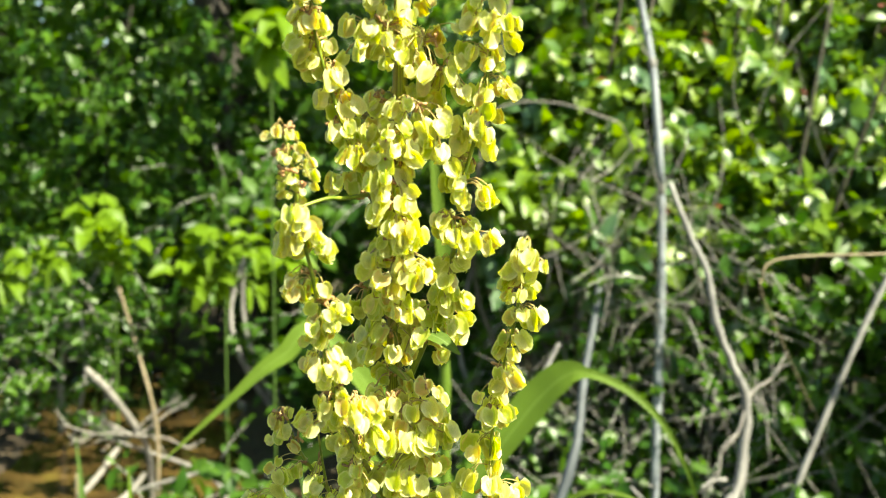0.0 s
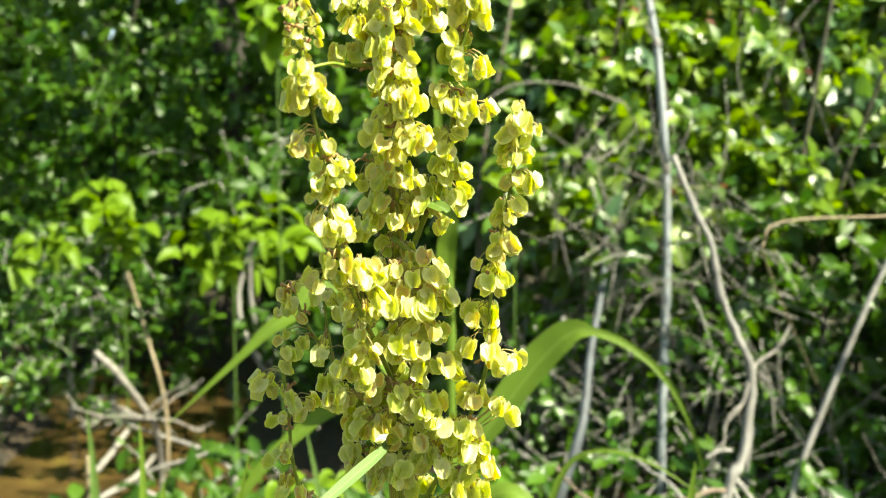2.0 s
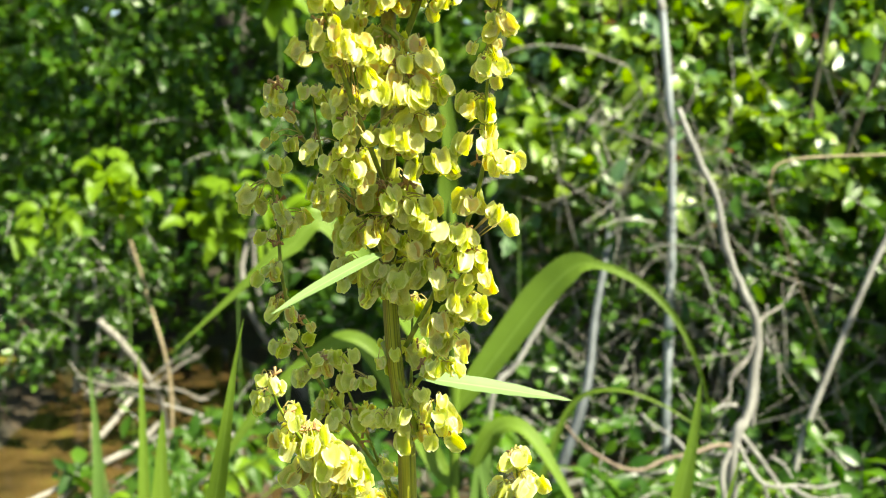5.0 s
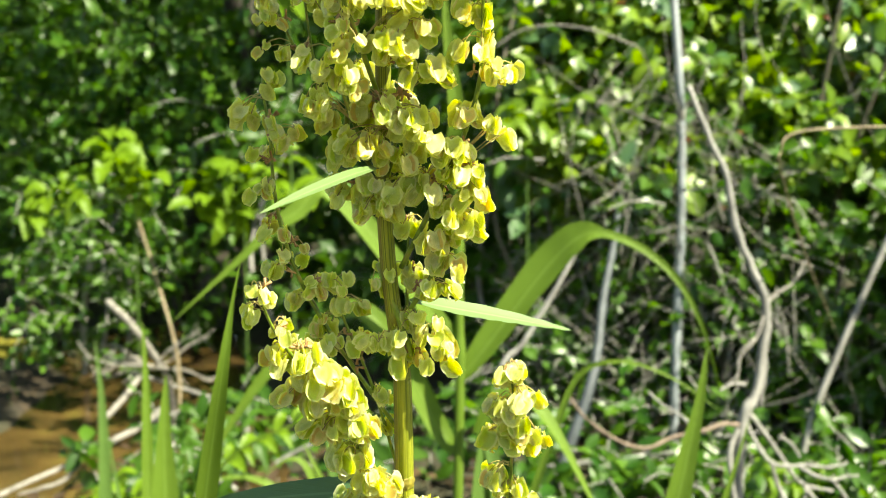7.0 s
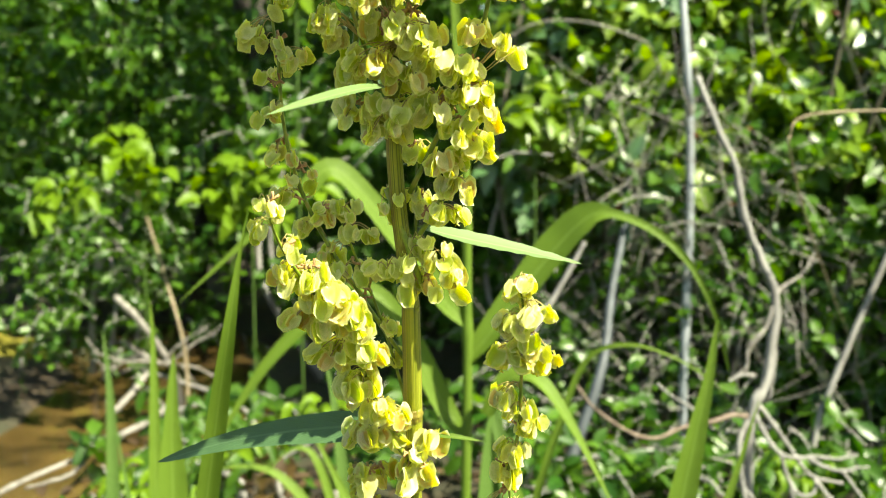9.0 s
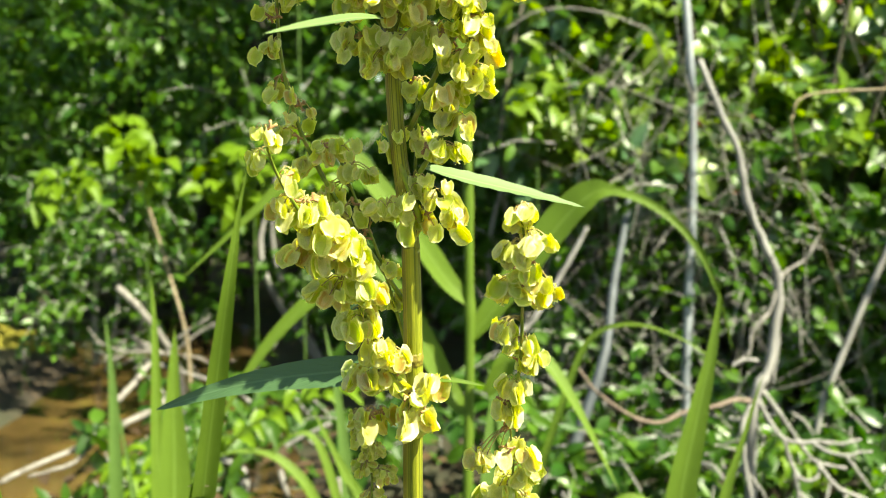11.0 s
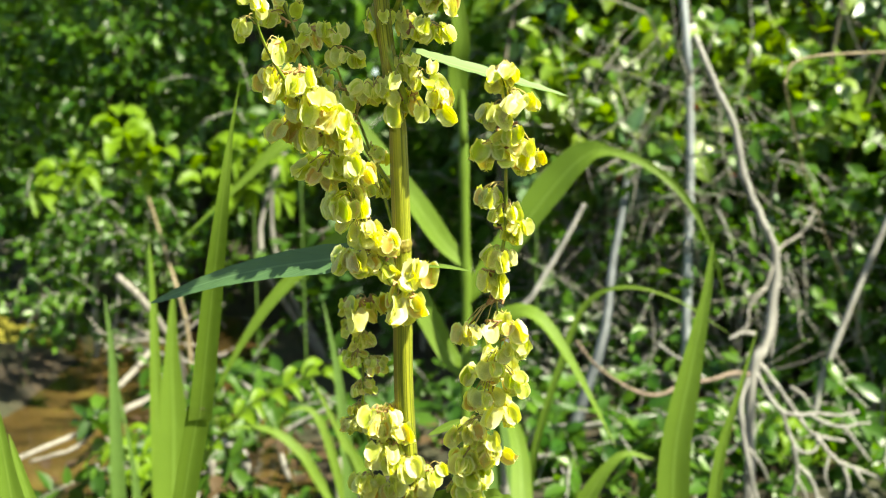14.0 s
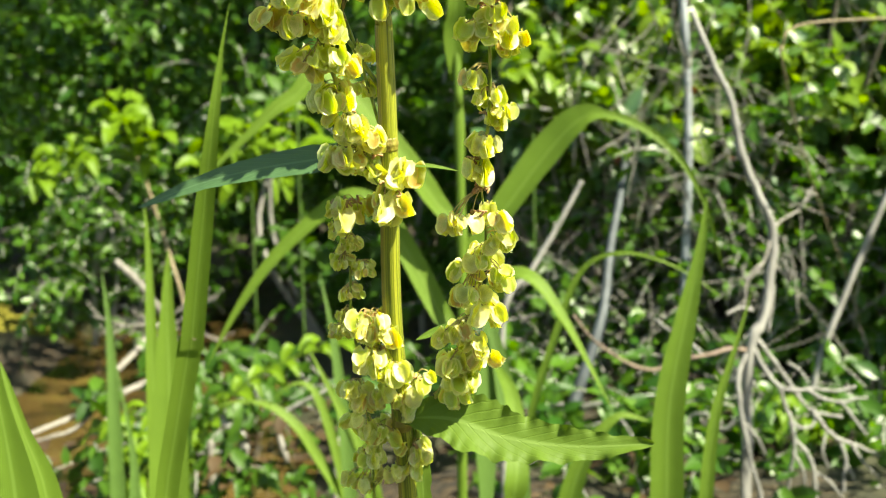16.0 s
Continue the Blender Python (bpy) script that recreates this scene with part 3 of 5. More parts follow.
# right branch below it
raceme([(0.0061, 0.2884, 0.7417), (0.0085, 0.2903, 0.7347), (0.0105, 0.2923, 0.7276), (0.003, 0.2932, 0.7244), (0.0087, 0.2943, 0.7204), (0.0005, 0.2965, 0.7162), (0.0038, 0.2988, 0.7079), (0.0005, 0.3018, 0.7011)], 8, 0.0048, base=(-0.0102, 0.3093, 0.6892), seed=20, thick=0.0010, singles=True)
raceme([(-0.0089, 0.3073, 0.7184), (-0.0091, 0.3114, 0.7037)], 7, 0.0050, 0.9, base=(-0.01, 0.3117, 0.6881), seed=21)
# thin left branches with loose whorls
raceme([(-0.044, 0.283, 0.7834), (-0.0455, 0.2845, 0.7782), (-0.0446, 0.2868, 0.7698)], 4, 0.0042, 0.8, base=(-0.0329, 0.2897, 0.7595), seed=22, brown=0.3)
raceme([(-0.0353, 0.2816, 0.7809), (-0.0326, 0.2829, 0.7687), (-0.036, 0.2884, 0.7567), (-0.0316, 0.2914, 0.7496), (-0.0273, 0.2943, 0.743)], 4, 0.0050, 0.95, base=(-0.017, 0.297, 0.7333), seed=23)
raceme([(-0.0505, 0.2974, 0.7617), (-0.0544, 0.2993, 0.7532), (-0.0496, 0.3001, 0.749), (-0.0448, 0.3006, 0.7456), (-0.0509, 0.3016, 0.7406), (-0.0516, 0.304, 0.7303), (-0.049, 0.3068, 0.7189), (-0.0443, 0.3086, 0.7108), (-0.048, 0.3095, 0.7063), (-0.0416, 0.3121, 0.6953), (-0.0379, 0.3154, 0.682)], 4, 0.0044, 0.88, base=(-0.0129, 0.3238, 0.6482), seed=24, thick=0.0009)
# left lower branch, sunlit
raceme([(-0.0468, 0.2657, 0.7039), (-0.0489, 0.2703, 0.6974), (-0.0441, 0.2744, 0.6924), (-0.0458, 0.2791, 0.6856)], 4, 0.0036, 0.72, base=(-0.0373, 0.2847, 0.6768), seed=25, brown=0.18)
raceme([(-0.0391, 0.2815, 0.6845), (-0.0342, 0.2853, 0.6783), (-0.0405, 0.2894, 0.6711), (-0.0276, 0.2904, 0.6751), (-0.0289, 0.2943, 0.6686), (-0.0328, 0.299, 0.6591), (-0.0247, 0.3012, 0.6587), (-0.0269, 0.3057, 0.6498), (-0.0239, 0.3106, 0.6397), (-0.018, 0.3136, 0.6362), (-0.0264, 0.3176, 0.6295)], 10, 0.0050, 1.05, base=(-0.013, 0.3275, 0.62), seed=26, thick=0.0010, singles=True)
# shaded small branch behind it
raceme([(-0.0381, 0.3125, 0.7), (-0.0317, 0.3122, 0.7009), (-0.0275, 0.314, 0.6947), (-0.0348, 0.3157, 0.6883), (-0.0307, 0.3178, 0.681), (-0.0236, 0.3178, 0.681), (-0.0205, 0.3228, 0.663), (-0.0198, 0.3255, 0.6533)], 6, 0.0044, 0.85, base=(-0.014, 0.3266, 0.6344), seed=27)
raceme([(-0.0181, 0.3051, 0.7041), (-0.0182, 0.305, 0.682), (-0.0088, 0.305, 0.6897), (-0.0021, 0.3078, 0.6868), (-0.0004, 0.3098, 0.6797), (-0.0081, 0.3079, 0.679)], 5, 0.0050, seed=28, axis=False)
# right lower branch
raceme([(0.0198, 0.2613, 0.6825), (0.0248, 0.2639, 0.6772), (0.0185, 0.2661, 0.6735), (0.0236, 0.2692, 0.6665), (0.0175, 0.2712, 0.6633), (0.0264, 0.2732, 0.6608), (0.0161, 0.277, 0.6511), (0.0217, 0.2796, 0.6459), (0.0242, 0.2822, 0.6407), (0.0195, 0.2855, 0.6328)], 6, 0.0036, 0.84, base=(0.0179, 0.2888, 0.6247), seed=29, brown=0.22, singles=True)
raceme([(0.018, 0.2894, 0.6263), (0.0118, 0.2957, 0.6105), (0.0224, 0.2972, 0.6118), (0.0234, 0.3012, 0.6038), (0.0148, 0.3048, 0.5975), (0.022, 0.3085, 0.591), (0.014, 0.3122, 0.5844), (0.0195, 0.3102, 0.5981), (0.0131, 0.3136, 0.5924), (0.024, 0.3161, 0.5901)], 6, 0.0038, 0.88, base=(0.0175, 0.3199, 0.5841), seed=30)
raceme([(0.0184, 0.3234, 0.5789), (0.0078, 0.327, 0.5708), (0.0154, 0.33, 0.5653), (0.0085, 0.3328, 0.5599), (0.0182, 0.3343, 0.5595), (0.0112, 0.3376, 0.5529), (0.0071, 0.3405, 0.5473)], 8, 0.0045, 0.96, base=(-0.0106, 0.3541, 0.5284), seed=31, thick=0.0010)
# node whorl low on the stem
raceme([(-0.0226, 0.3234, 0.6273), (-0.0116, 0.3227, 0.6188), (-0.0071, 0.3256, 0.6233), (-0.0246, 0.3286, 0.6122), (-0.0101, 0.325, 0.614)], 5, 0.0045, 1.15, seed=32, axis=False)
# small drooping branches low on the left
raceme([(-0.0301, 0.331, 0.6112), (-0.0302, 0.3329, 0.6044), (-0.027, 0.3343, 0.5994), (-0.0299, 0.336, 0.5934), (-0.0231, 0.3357, 0.5908), (-0.0277, 0.3391, 0.5821), (-0.0293, 0.3417, 0.5727), (-0.0316, 0.3432, 0.5675)], 24, 0.0034, 0.44, brown=0.0, base=(-0.0252, 0.3457, 0.5547), seed=33)
raceme([(-0.0209, 0.3377, 0.5723), (-0.0181, 0.3386, 0.5691), (-0.0206, 0.3415, 0.5585), (-0.0138, 0.3425, 0.5552), (-0.0173, 0.3455, 0.5443)], 10, 0.0046, 0.98, base=(-0.0129, 0.3521, 0.5279), seed=34, brown=0.22)
raceme([(-0.0285, 0.3459, 0.5464), (-0.0237, 0.3472, 0.5419), (-0.0262, 0.3497, 0.5329), (-0.0181, 0.3504, 0.5306), (-0.0238, 0.3529, 0.5214), (-0.0276, 0.3562, 0.5097), (-0.0169, 0.3555, 0.512)], 10, 0.0048, 0.84, base=(-0.0237, 0.3602, 0.4952), seed=35, brown=0.18)
raceme([(-0.0064, 0.351, 0.5471), (-0.0087, 0.3512, 0.5387), (-0.0082, 0.3541, 0.5209), (-0.0064, 0.357, 0.5179)], 7, 0.0050, 0.92, seed=36, axis=False)


tube("branch", [(-0.034, 0.24, 0.843), (-0.028, 0.246, 0.845), (-0.024, 0.252, 0.845), (-0.018, 0.258, 0.846)], 0.0004, 0.0006, BRANCH, dock, "thin bare green branch", n=16, sides=6)


def lance(s):
    return max(0.02, math.sin(math.pi * min(1, s ** 0.75)) ** 0.75)


def long_leaf(s):
    return max(0.015, (min(1, 0.12 + s * 2.6)) * (1 - s) ** 0.55 * (1.25 - 0.25 * s))


blade("leaf", [(-0.0066, 0.2674, 0.8097), (-0.0006, 0.2658, 0.8077), (0.0047, 0.265, 0.8034)], 0.0042, (0.2, -0.8, 0.6), DOCK_LEAF, dock, profile=lance, n=12)
blade("leaf", [(-0.0157, 0.2901, 0.7356), (-0.0224, 0.272, 0.7335), (-0.0319, 0.2524, 0.7294), (-0.0401, 0.2358, 0.7254)], 0.0036, (0.15, -0.75, 0.65), PALE_LEAF, dock, profile=lance, n=20)
blade("leaf", [(-0.0093, 0.31, 0.6941), (0.0047, 0.3194, 0.6899), (0.0232, 0.328, 0.6852), (0.0445, 0.3368, 0.6796)], 0.0066, (-0.1, -0.65, 0.75), PALE_LEAF, dock, "narrow green leaf", profile=lance, n=20, wave=0.03)
blade("leaf", [(-0.0129, 0.3233, 0.6313), (-0.0288, 0.3253, 0.6281), (-0.0557, 0.3294, 0.6244), (-0.0776, 0.3328, 0.6195), (-0.1008, 0.3382, 0.6114)], 0.0115, (0.10, -0.85, 0.45), BLUE_LEAF, dock, "narrow bluish-green leaf, mostly in the shade", profile=long_leaf, n=34, wave=0.02, cup=0.15)
blade("leaf", [(-0.0091, 0.3274, 0.624), (0.0005, 0.3253, 0.6243), (0.0111, 0.3258, 0.6224)], 0.0022, (0.1, -0.6, 0.8), DOCK_LEAF, dock, profile=lance, n=10)
blade("leaf", [(-0.0113, 0.3486, 0.5331), (0.0069, 0.3421, 0.5342), (0.0267, 0.3397, 0.5279), (0.0504, 0.3384, 0.525), (0.0772, 0.336, 0.5263)], 0.0235, (0.05, -0.85, 0.5), DOCK_LEAF, dock, "broad green leaf with curled wavy edges", profile=long_leaf, n=150, wave=0.05, waves=3.4, cup=0.34, across=12, crisp=0.055)
blade("leaf", [(0.0075, 0.3409, 0.5684), (0.0005, 0.3406, 0.5655), (-0.0053, 0.3402, 0.5632)], 0.0032, (0.1, -0.7, 0.7), DOCK_LEAF, dock, profile=lance, n=10)
blade("leaf", [(-0.0112, 0.355, 0.5324), (-0.006, 0.3581, 0.5175), (-0.0052, 0.3649, 0.4934), (-0.0056, 0.3715, 0.4659)], 0.0070, (0.5, -0.85, 0.2), DOCK_LEAF, dock, profile=lance, n=24, wave=0.08)


# ---------------------------------------------------------------- reeds round the dock
def reed_profile(s):
    return min(1.0, 0.5 + s * 2.5) * (1 - s ** 2.4)


def upright(s):
    return max(0.02, (1 - s) ** 0.62 * (0.85 + 0.45 * math.sin(math.pi * min(1, s * 1.3))))


def arch_profile(s):
    """Broad as far as the bend, then narrow and folded to a fine tip."""
    return float(np.interp(s, (0.0, 0.14, 0.26, 0.38, 0.45, 0.51, 0.75, 1.0), (0.35, 0.78, 1.0, 0.84, 0.52, 0.22, 0.17, 0.03)))


reed_at = Vector((-0.0024, 0.9597, 0.2946))
reed = thing("reed", (reed_at.x, reed_at.y, 0.0), "green reed with long arching blades beside the dock", "reed", "reeds")
tube("culm", [(reed_at.x + 0.003, reed_at.y, -0.03), (-0.0007, 0.9598, 0.2946), (0.0026, 0.9801, 0.4988), (0.0025, 0.9888, 0.5741), (0.0018, 0.9976, 0.6736), (0.0002, 1.0034, 0.7399), (0.0022, 0.9899, 0.6701)], 0.0052, 0.0040, REED, reed, n=40, sides=10, bulge=((0.42, 0.3), (0.62, 0.3)))
blade("blade", [(0.0031, 0.9837, 0.5161), (0.0284, 0.9877, 0.5470), (0.0845, 0.9963, 0.6194), (0.117, 0.9903, 0.6535), (0.1404, 0.9816, 0.6599), (0.1792, 0.9714, 0.6450), (0.2110, 0.9595, 0.6150), (0.2320, 0.9462, 0.5720), (0.2470, 0.9411, 0.5138)], 0.040, (-0.5, -0.75, 0.5), REED, reed, "broad reed blade bent over in an arch", n=60, profile=arch_profile)
blade("blade", [(0.0042, 0.9881, 0.5507), (-0.0184, 0.985, 0.5729), (-0.0540, 0.975, 0.6250), (-0.119, 0.965, 0.703), (-0.15, 0.955, 0.683), (-0.172, 0.95, 0.668), (-0.201, 0.945, 0.641), (-0.27, 0.935, 0.578)], 0.024, (0.2, -0.8, 0.5), REED, reed, n=40, profile=reed_profile)
blade("blade", [(-0.0016, 0.9745, 0.4437), (-0.0169, 0.9957, 0.4599), (-0.0579, 1.0031, 0.538), (-0.0912, 1.0063, 0.5788), (-0.1251, 1.005, 0.5757), (-0.1825, 0.9982, 0.5271), (-0.223, 0.9914, 0.4736), (-0.255, 0.9844, 0.4162)], 0.024, (0.1, -0.8, 0.5), REED, reed, n=40, profile=reed_profile)
blade("blade", [(0.0197, 0.9575, 0.4686), (0.042, 0.9531, 0.503), (0.0683, 0.9439, 0.5060), (0.0985, 0.9297, 0.4668), (0.1406, 0.913, 0.3857)], 0.022, (0.4, -0.6, 0.7), REED, reed, n=30, profile=reed_profile)
blade("blade", [(0.0226, 1.0074, 0.26), (0.0233, 1.0189, 0.3759), (0.0316, 1.0271, 0.4569), (0.0382, 1.0319, 0.5031)], 0.028, (0.5, -0.85, 0.1), REED_DARK, reed, n=20, profile=reed_profile)
blade("blade", [(0.0634, 1.0086, 0.2592), (0.0501, 1.0162, 0.3406), (0.0369, 1.0238, 0.422), (0.0203, 1.0291, 0.4803)], 0.024, (0.2, -0.95, 0.1), REED_DARK, reed, n=20, profile=reed_profile)
blade("blade", [(-0.0002, 0.9995, 0.6957), (-0.002, 0.9933, 0.7393), (0.0014, 0.9853, 0.7708), (-0.0064, 0.9814, 0.8403), (-0.014, 0.9797, 0.9349)], 0.020, (0.1, -1, 0.1), REED, reed, n=20, profile=reed_profile)
blade("blade", [(0.0441, 0.8625, 0.3124), (0.0497, 0.8661, 0.3471), (0.0474, 0.9214, 0.3996), (0.0248, 0.9742, 0.4321)], 0.022, (0.1, -1, 0.3), REED, reed, n=20, profile=reed_profile)


def from_ground(points, foot):
    """Even steps from the foot up to the first point, so that the line bends nowhere below it."""
    first = Vector(points[0])
    steps = max(1, round((first - Vector(foot)).length / max(0.03, (Vector(points[1]) - first).length)))
    return [Vector(foot).lerp(first, k / steps) for k in range(steps)] + [Vector(p) for p in points], steps


def blade_plant(points, width, face, label, material=REED, profile=upright, **kw):
    """A single upright blade that stands in the ground by itself."""
    a, b = Vector(points[0]), Vector(points[1])
    lean = (b - a) / (b - a).z
    foot = a + Vector((lean.x * 0.5, lean.y * 0.5, 1)) * (-0.03 - a.z)
    line, steps = from_ground(points, foot)
    part, low = steps / (len(line) - 1), 1 / len(points)

    def shape(s):
        return profile(s / part * low if s < part else low + (s - part) / (1 - part) * (1 - low))

    t = thing("reed_shoot", (foot.x, foot.y, 0.0), label, "reed", "reed shoots")
    kw["n"] = int(kw["n"] / (1 - part))
    blade("blade", line, width, face, material, t, profile=shape, **kw)
    tube("sheath", [foot, foot + (a - foot) * 0.1, foot + (a - foot) * 0.2], width * 0.28, width * 0.2, REED, t, n=6, sides=8)
    return t


def jointed_reed():
    """A folded blade that leaves its sheath at a pale joint."""
    foot = (-0.170, 0.515, -0.03)
    t = thing("reed_shoot", (foot[0], foot[1], 0.0), "long folded green reed blade tapering to a point above its sheath", "reed", "reed shoots")
    line, _ = from_ground([(-0.1445, 0.4890, 0.4498), (-0.1330, 0.4800, 0.5000), (-0.1222, 0.4710, 0.5420)], foot)
    blade("sheath", line, 0.0116, (0.37, -0.9, 0.1), REED, t, "green sheath", profile=lambda s: 1.0, n=60, cup=0.35)
    blade("blade", [(-0.1226, 0.4715, 0.5350), (-0.1096, 0.4533, 0.5965), (-0.0990, 0.4381, 0.6425), (-0.0928, 0.4340, 0.6740), (-0.0880, 0.4320, 0.6940)], 0.0112, (0.35, -0.9, 0.1), REED, t, n=50, cup=0.3, profile=lambda s: float(np.interp(s, (0, 0.25, 0.5, 0.75, 1), (1.0, 0.86, 0.50, 0.15, 0.02))))
    blade("ligule", [(-0.1300, 0.4722, 0.5395), (-0.1232, 0.4700, 0.5412), (-0.1166, 0.4706, 0.5400)], 0.0013, (0.3, -0.9, 0.2), DRY, t, "pale papery joint", n=10, profile=lance)


jointed_reed()
blade_plant([(-0.2576, 0.8533, 0.3182), (-0.256, 0.8632, 0.4175), (-0.2562, 0.8681, 0.4872), (-0.2540, 0.8717, 0.5450)], 0.034, (0.2, -0.95, 0.1), "green upright reed blade among reeds", n=24)
blade_plant([(-0.285, 0.9073, 0.364), (-0.2872, 0.9165, 0.4584), (-0.289, 0.9248, 0.5424), (-0.292, 0.9288, 0.5844)], 0.013, (0.3, -0.9, 0.1), "slim green reed blade standing upright", n=24)
blade_plant([(-0.186, 0.4163, 0.4505), (-0.1892, 0.4196, 0.4853), (-0.1949, 0.4229, 0.5202), (-0.2017, 0.4266, 0.56)], 0.026, (0.1, -1, 0.1), "wide green reed blade standing close", n=24)
blade_plant([(-0.1793, 0.4358, 0.4422), (-0.1845, 0.4392, 0.4786), (-0.194, 0.4415, 0.5047), (-0.2039, 0.4443, 0.536)], 0.016, (0.3, -0.95, 0.1), "wide green reed blade standing close", n=24)
blade_plant([(0.1575, 0.7397, 0.356), (0.1608, 0.7474, 0.4325), (0.1747, 0.7545, 0.5002), (0.1862, 0.7599, 0.551), (0.192, 0.764, 0.5913)], 0.024, (-0.2, -0.95, 0.15), "pale green upright reed blade", n=30)
blade_plant([(0.2152, 0.8676, 0.3091), (0.225, 0.8758, 0.3884), (0.2434, 0.8822, 0.4477), (0.2603, 0.8881, 0.502)], 0.012, (-0.2, -0.95, 0.1), "slim green reed blade standing upright", n=24)
blade_plant([(0.0765, 1.0683, 0.3506), (0.1022, 1.0769, 0.4291), (0.1307, 1.0844, 0.4953), (0.1708, 1.0676, 0.516), (0.2206, 1.0479, 0.5043), (0.2734, 1.0361, 0.4696)], 0.009, (-0.3, -0.7, 0.6), "thin green grass blade bent over in an arch", n=34)
blade_plant([(0.0955, 0.911, 0.2781), (0.1122, 0.9172, 0.3354), (0.1445, 0.9223, 0.3768), (0.176, 0.923, 0.3736)], 0.022, (-0.2, -0.7, 0.7), "short green reed blade bent over", n=24)
blade_plant([(-0.5534, 1.5326, 0.1656), (-0.5594, 1.5498, 0.3423), (-0.571, 1.5599, 0.4485)], 0.022, (0.3, -0.9, 0.1), "green reed blade among the reeds", REED_DARK, n=20)
blade_plant([(-0.1675, 1.352, 0.2485), (-0.181, 1.3639, 0.3724), (-0.1989, 1.3725, 0.4655)], 0.018, (0.3, -0.9, 0.1), "green reed blade among the reeds", REED_DARK, n=20)
blade_plant([(-0.1217, 1.1552, 0.2761), (-0.1475, 1.1596, 0.3296), (-0.1829, 1.1654, 0.3999)], 0.020, (0.3, -0.8, 0.3), "green reed blade among the reeds", n=20)
blade_plant([(-0.1897, 1.4443, 0.1718), (-0.2214, 1.4532, 0.2717), (-0.2543, 1.4538, 0.2889), (-0.2964, 1.4493, 0.2566)], 0.014, (0.1, -0.6, 0.7), "green reed blade bent over", n=20)
blade_plant([(-0.4901, 1.4287, 0.1113), (-0.4929, 1.4368, 0.1941), (-0.5157, 1.4492, 0.327)], 0.018, (0.3, -0.9, 0.1), "green reed blade among the reeds", REED_DARK, n=20)
blade_plant([(-0.2471, 1.4475, 0.2226), (-0.2881, 1.4495, 0.2565), (-0.3379, 1.4487, 0.264), (-0.3796, 1.4463, 0.2541)], 0.015, (0.0, -0.6, 0.8), "green reed blade bent over", n=20)


# ---------------------------------------------------------------- stems and dead wood of the thicket
rng_w = random.Random(5)


def standing_stem(name, points, r0, r1, material, label, category, knots=0.12, n=34, sides=9):
    """A bare stem that stands in the ground; points run from low to high."""
    low = Vector(points[0])
    t = thing(name, (low.x, low.y, 0.0), label, category)
    pts = ([(low.x, low.y, -0.05)] if low.z > 0.02 else []) + list(points)
    tube("trunk", pts, r0, r1, material, t, n=n, sides=sides, knots=knots, rng=rng_w)
    return t


cane = standing_stem("cane", [(0.5015, 2.3833, -0.2152), (0.5131, 2.4211, 0.1632), (0.5304, 2.4617, 0.5686), (0.5316, 2.4858, 0.812), (0.5218, 2.4574, 0.8702), (0.5041, 2.4745, 1.1142), (0.4701, 2.4877, 1.304), (0.443, 2.5048, 1.548)], 0.0115, 0.0085, CANE, "straight bluish-grey bare cane in the thicket", "cane", 0.04, 50)
for at, up, r in (((0.5316, 2.4858, 0.812), (0.5280, 2.4760, 0.838), 0.0112), ((0.5236, 2.4460, 0.412), (0.5244, 2.4480, 0.436), 0.0118), ((0.5041, 2.4745, 1.114), (0.5010, 2.4757, 1.136), 0.0106)):
    tube("joint", [at, Vector(at).lerp(Vector(up), 0.5), up], r, r * 0.97, GREY_BARK, cane, "rough grey joint", n=6, sides=10, knots=0.06, rng=random.Random(7), bulge=((0.5, 0.12),))
for pts in ([(0.5290, 2.4800, 0.830), (0.560, 2.462, 0.872), (0.585, 2.455, 0.930)], [(0.5030, 2.4750, 1.125), (0.470, 2.465, 1.175), (0.452, 2.460, 1.240)]):
    tube("side_twig", pts, 0.0030, 0.0014, TWIG, cane, n=12, sides=6, knots=0.1, rng=random.Random(8))
grey = standing_stem("dead_shrub", [(0.4501, 1.6063, 0.2815), (0.4756, 1.6142, 0.353), (0.4921, 1.6272, 0.4786), (0.4723, 1.6328, 0.542), (0.4437, 1.639, 0.6145), (0.4296, 1.6466, 0.6957), (0.4008, 1.6519, 0.7593), (0.3709, 1.6692, 0.8422)], 0.0088, 0.0046, GREY_BARK, "pale grey crooked dead stem with bare rootlike twigs", "dead wood", 0.18, 44)


def side_twigs(parent, start, ends, r, rng, forks=2, material=TWIG):
    """Bare crooked twigs that fan out from one point."""
    for e in ends:
        a, b = Vector(start), Vector(e)
        length = (b - a).length
        pts = [a]
        for i in (0.3, 0.6, 0.85):
            pts.append(a.lerp(b, i) + unit(rng) * length * 0.06)
        pts.append(b)
        parts = [tube_data(pts, r, r * 0.45, n=18, sides=6, knots=0.15, rng=rng)]
        for k in range(forks):
            q = pts[1 + k % 3]
            d = (b - a).normalized() + unit(rng) * 0.7
            parts.append(tube_data([q, q + d.normalized() * length * 0.16 + unit(rng) * length * 0.03, q + d.normalized() * length * rng.uniform(0.25, 0.4)], r * 0.6, r * 0.25, n=8, sides=5, knots=0.12, rng=rng))
        v, f = join_data(parts)
        under(mesh_object("twig", v, f, material), parent)


def limb(parent, points, r0, r1, material=GREY_BARK, n=22):
    """One crooked dead twig through a few points."""
    tube("twig", points, r0, r1, material, parent, n=n, sides=7, knots=0.16, rng=rng_w)


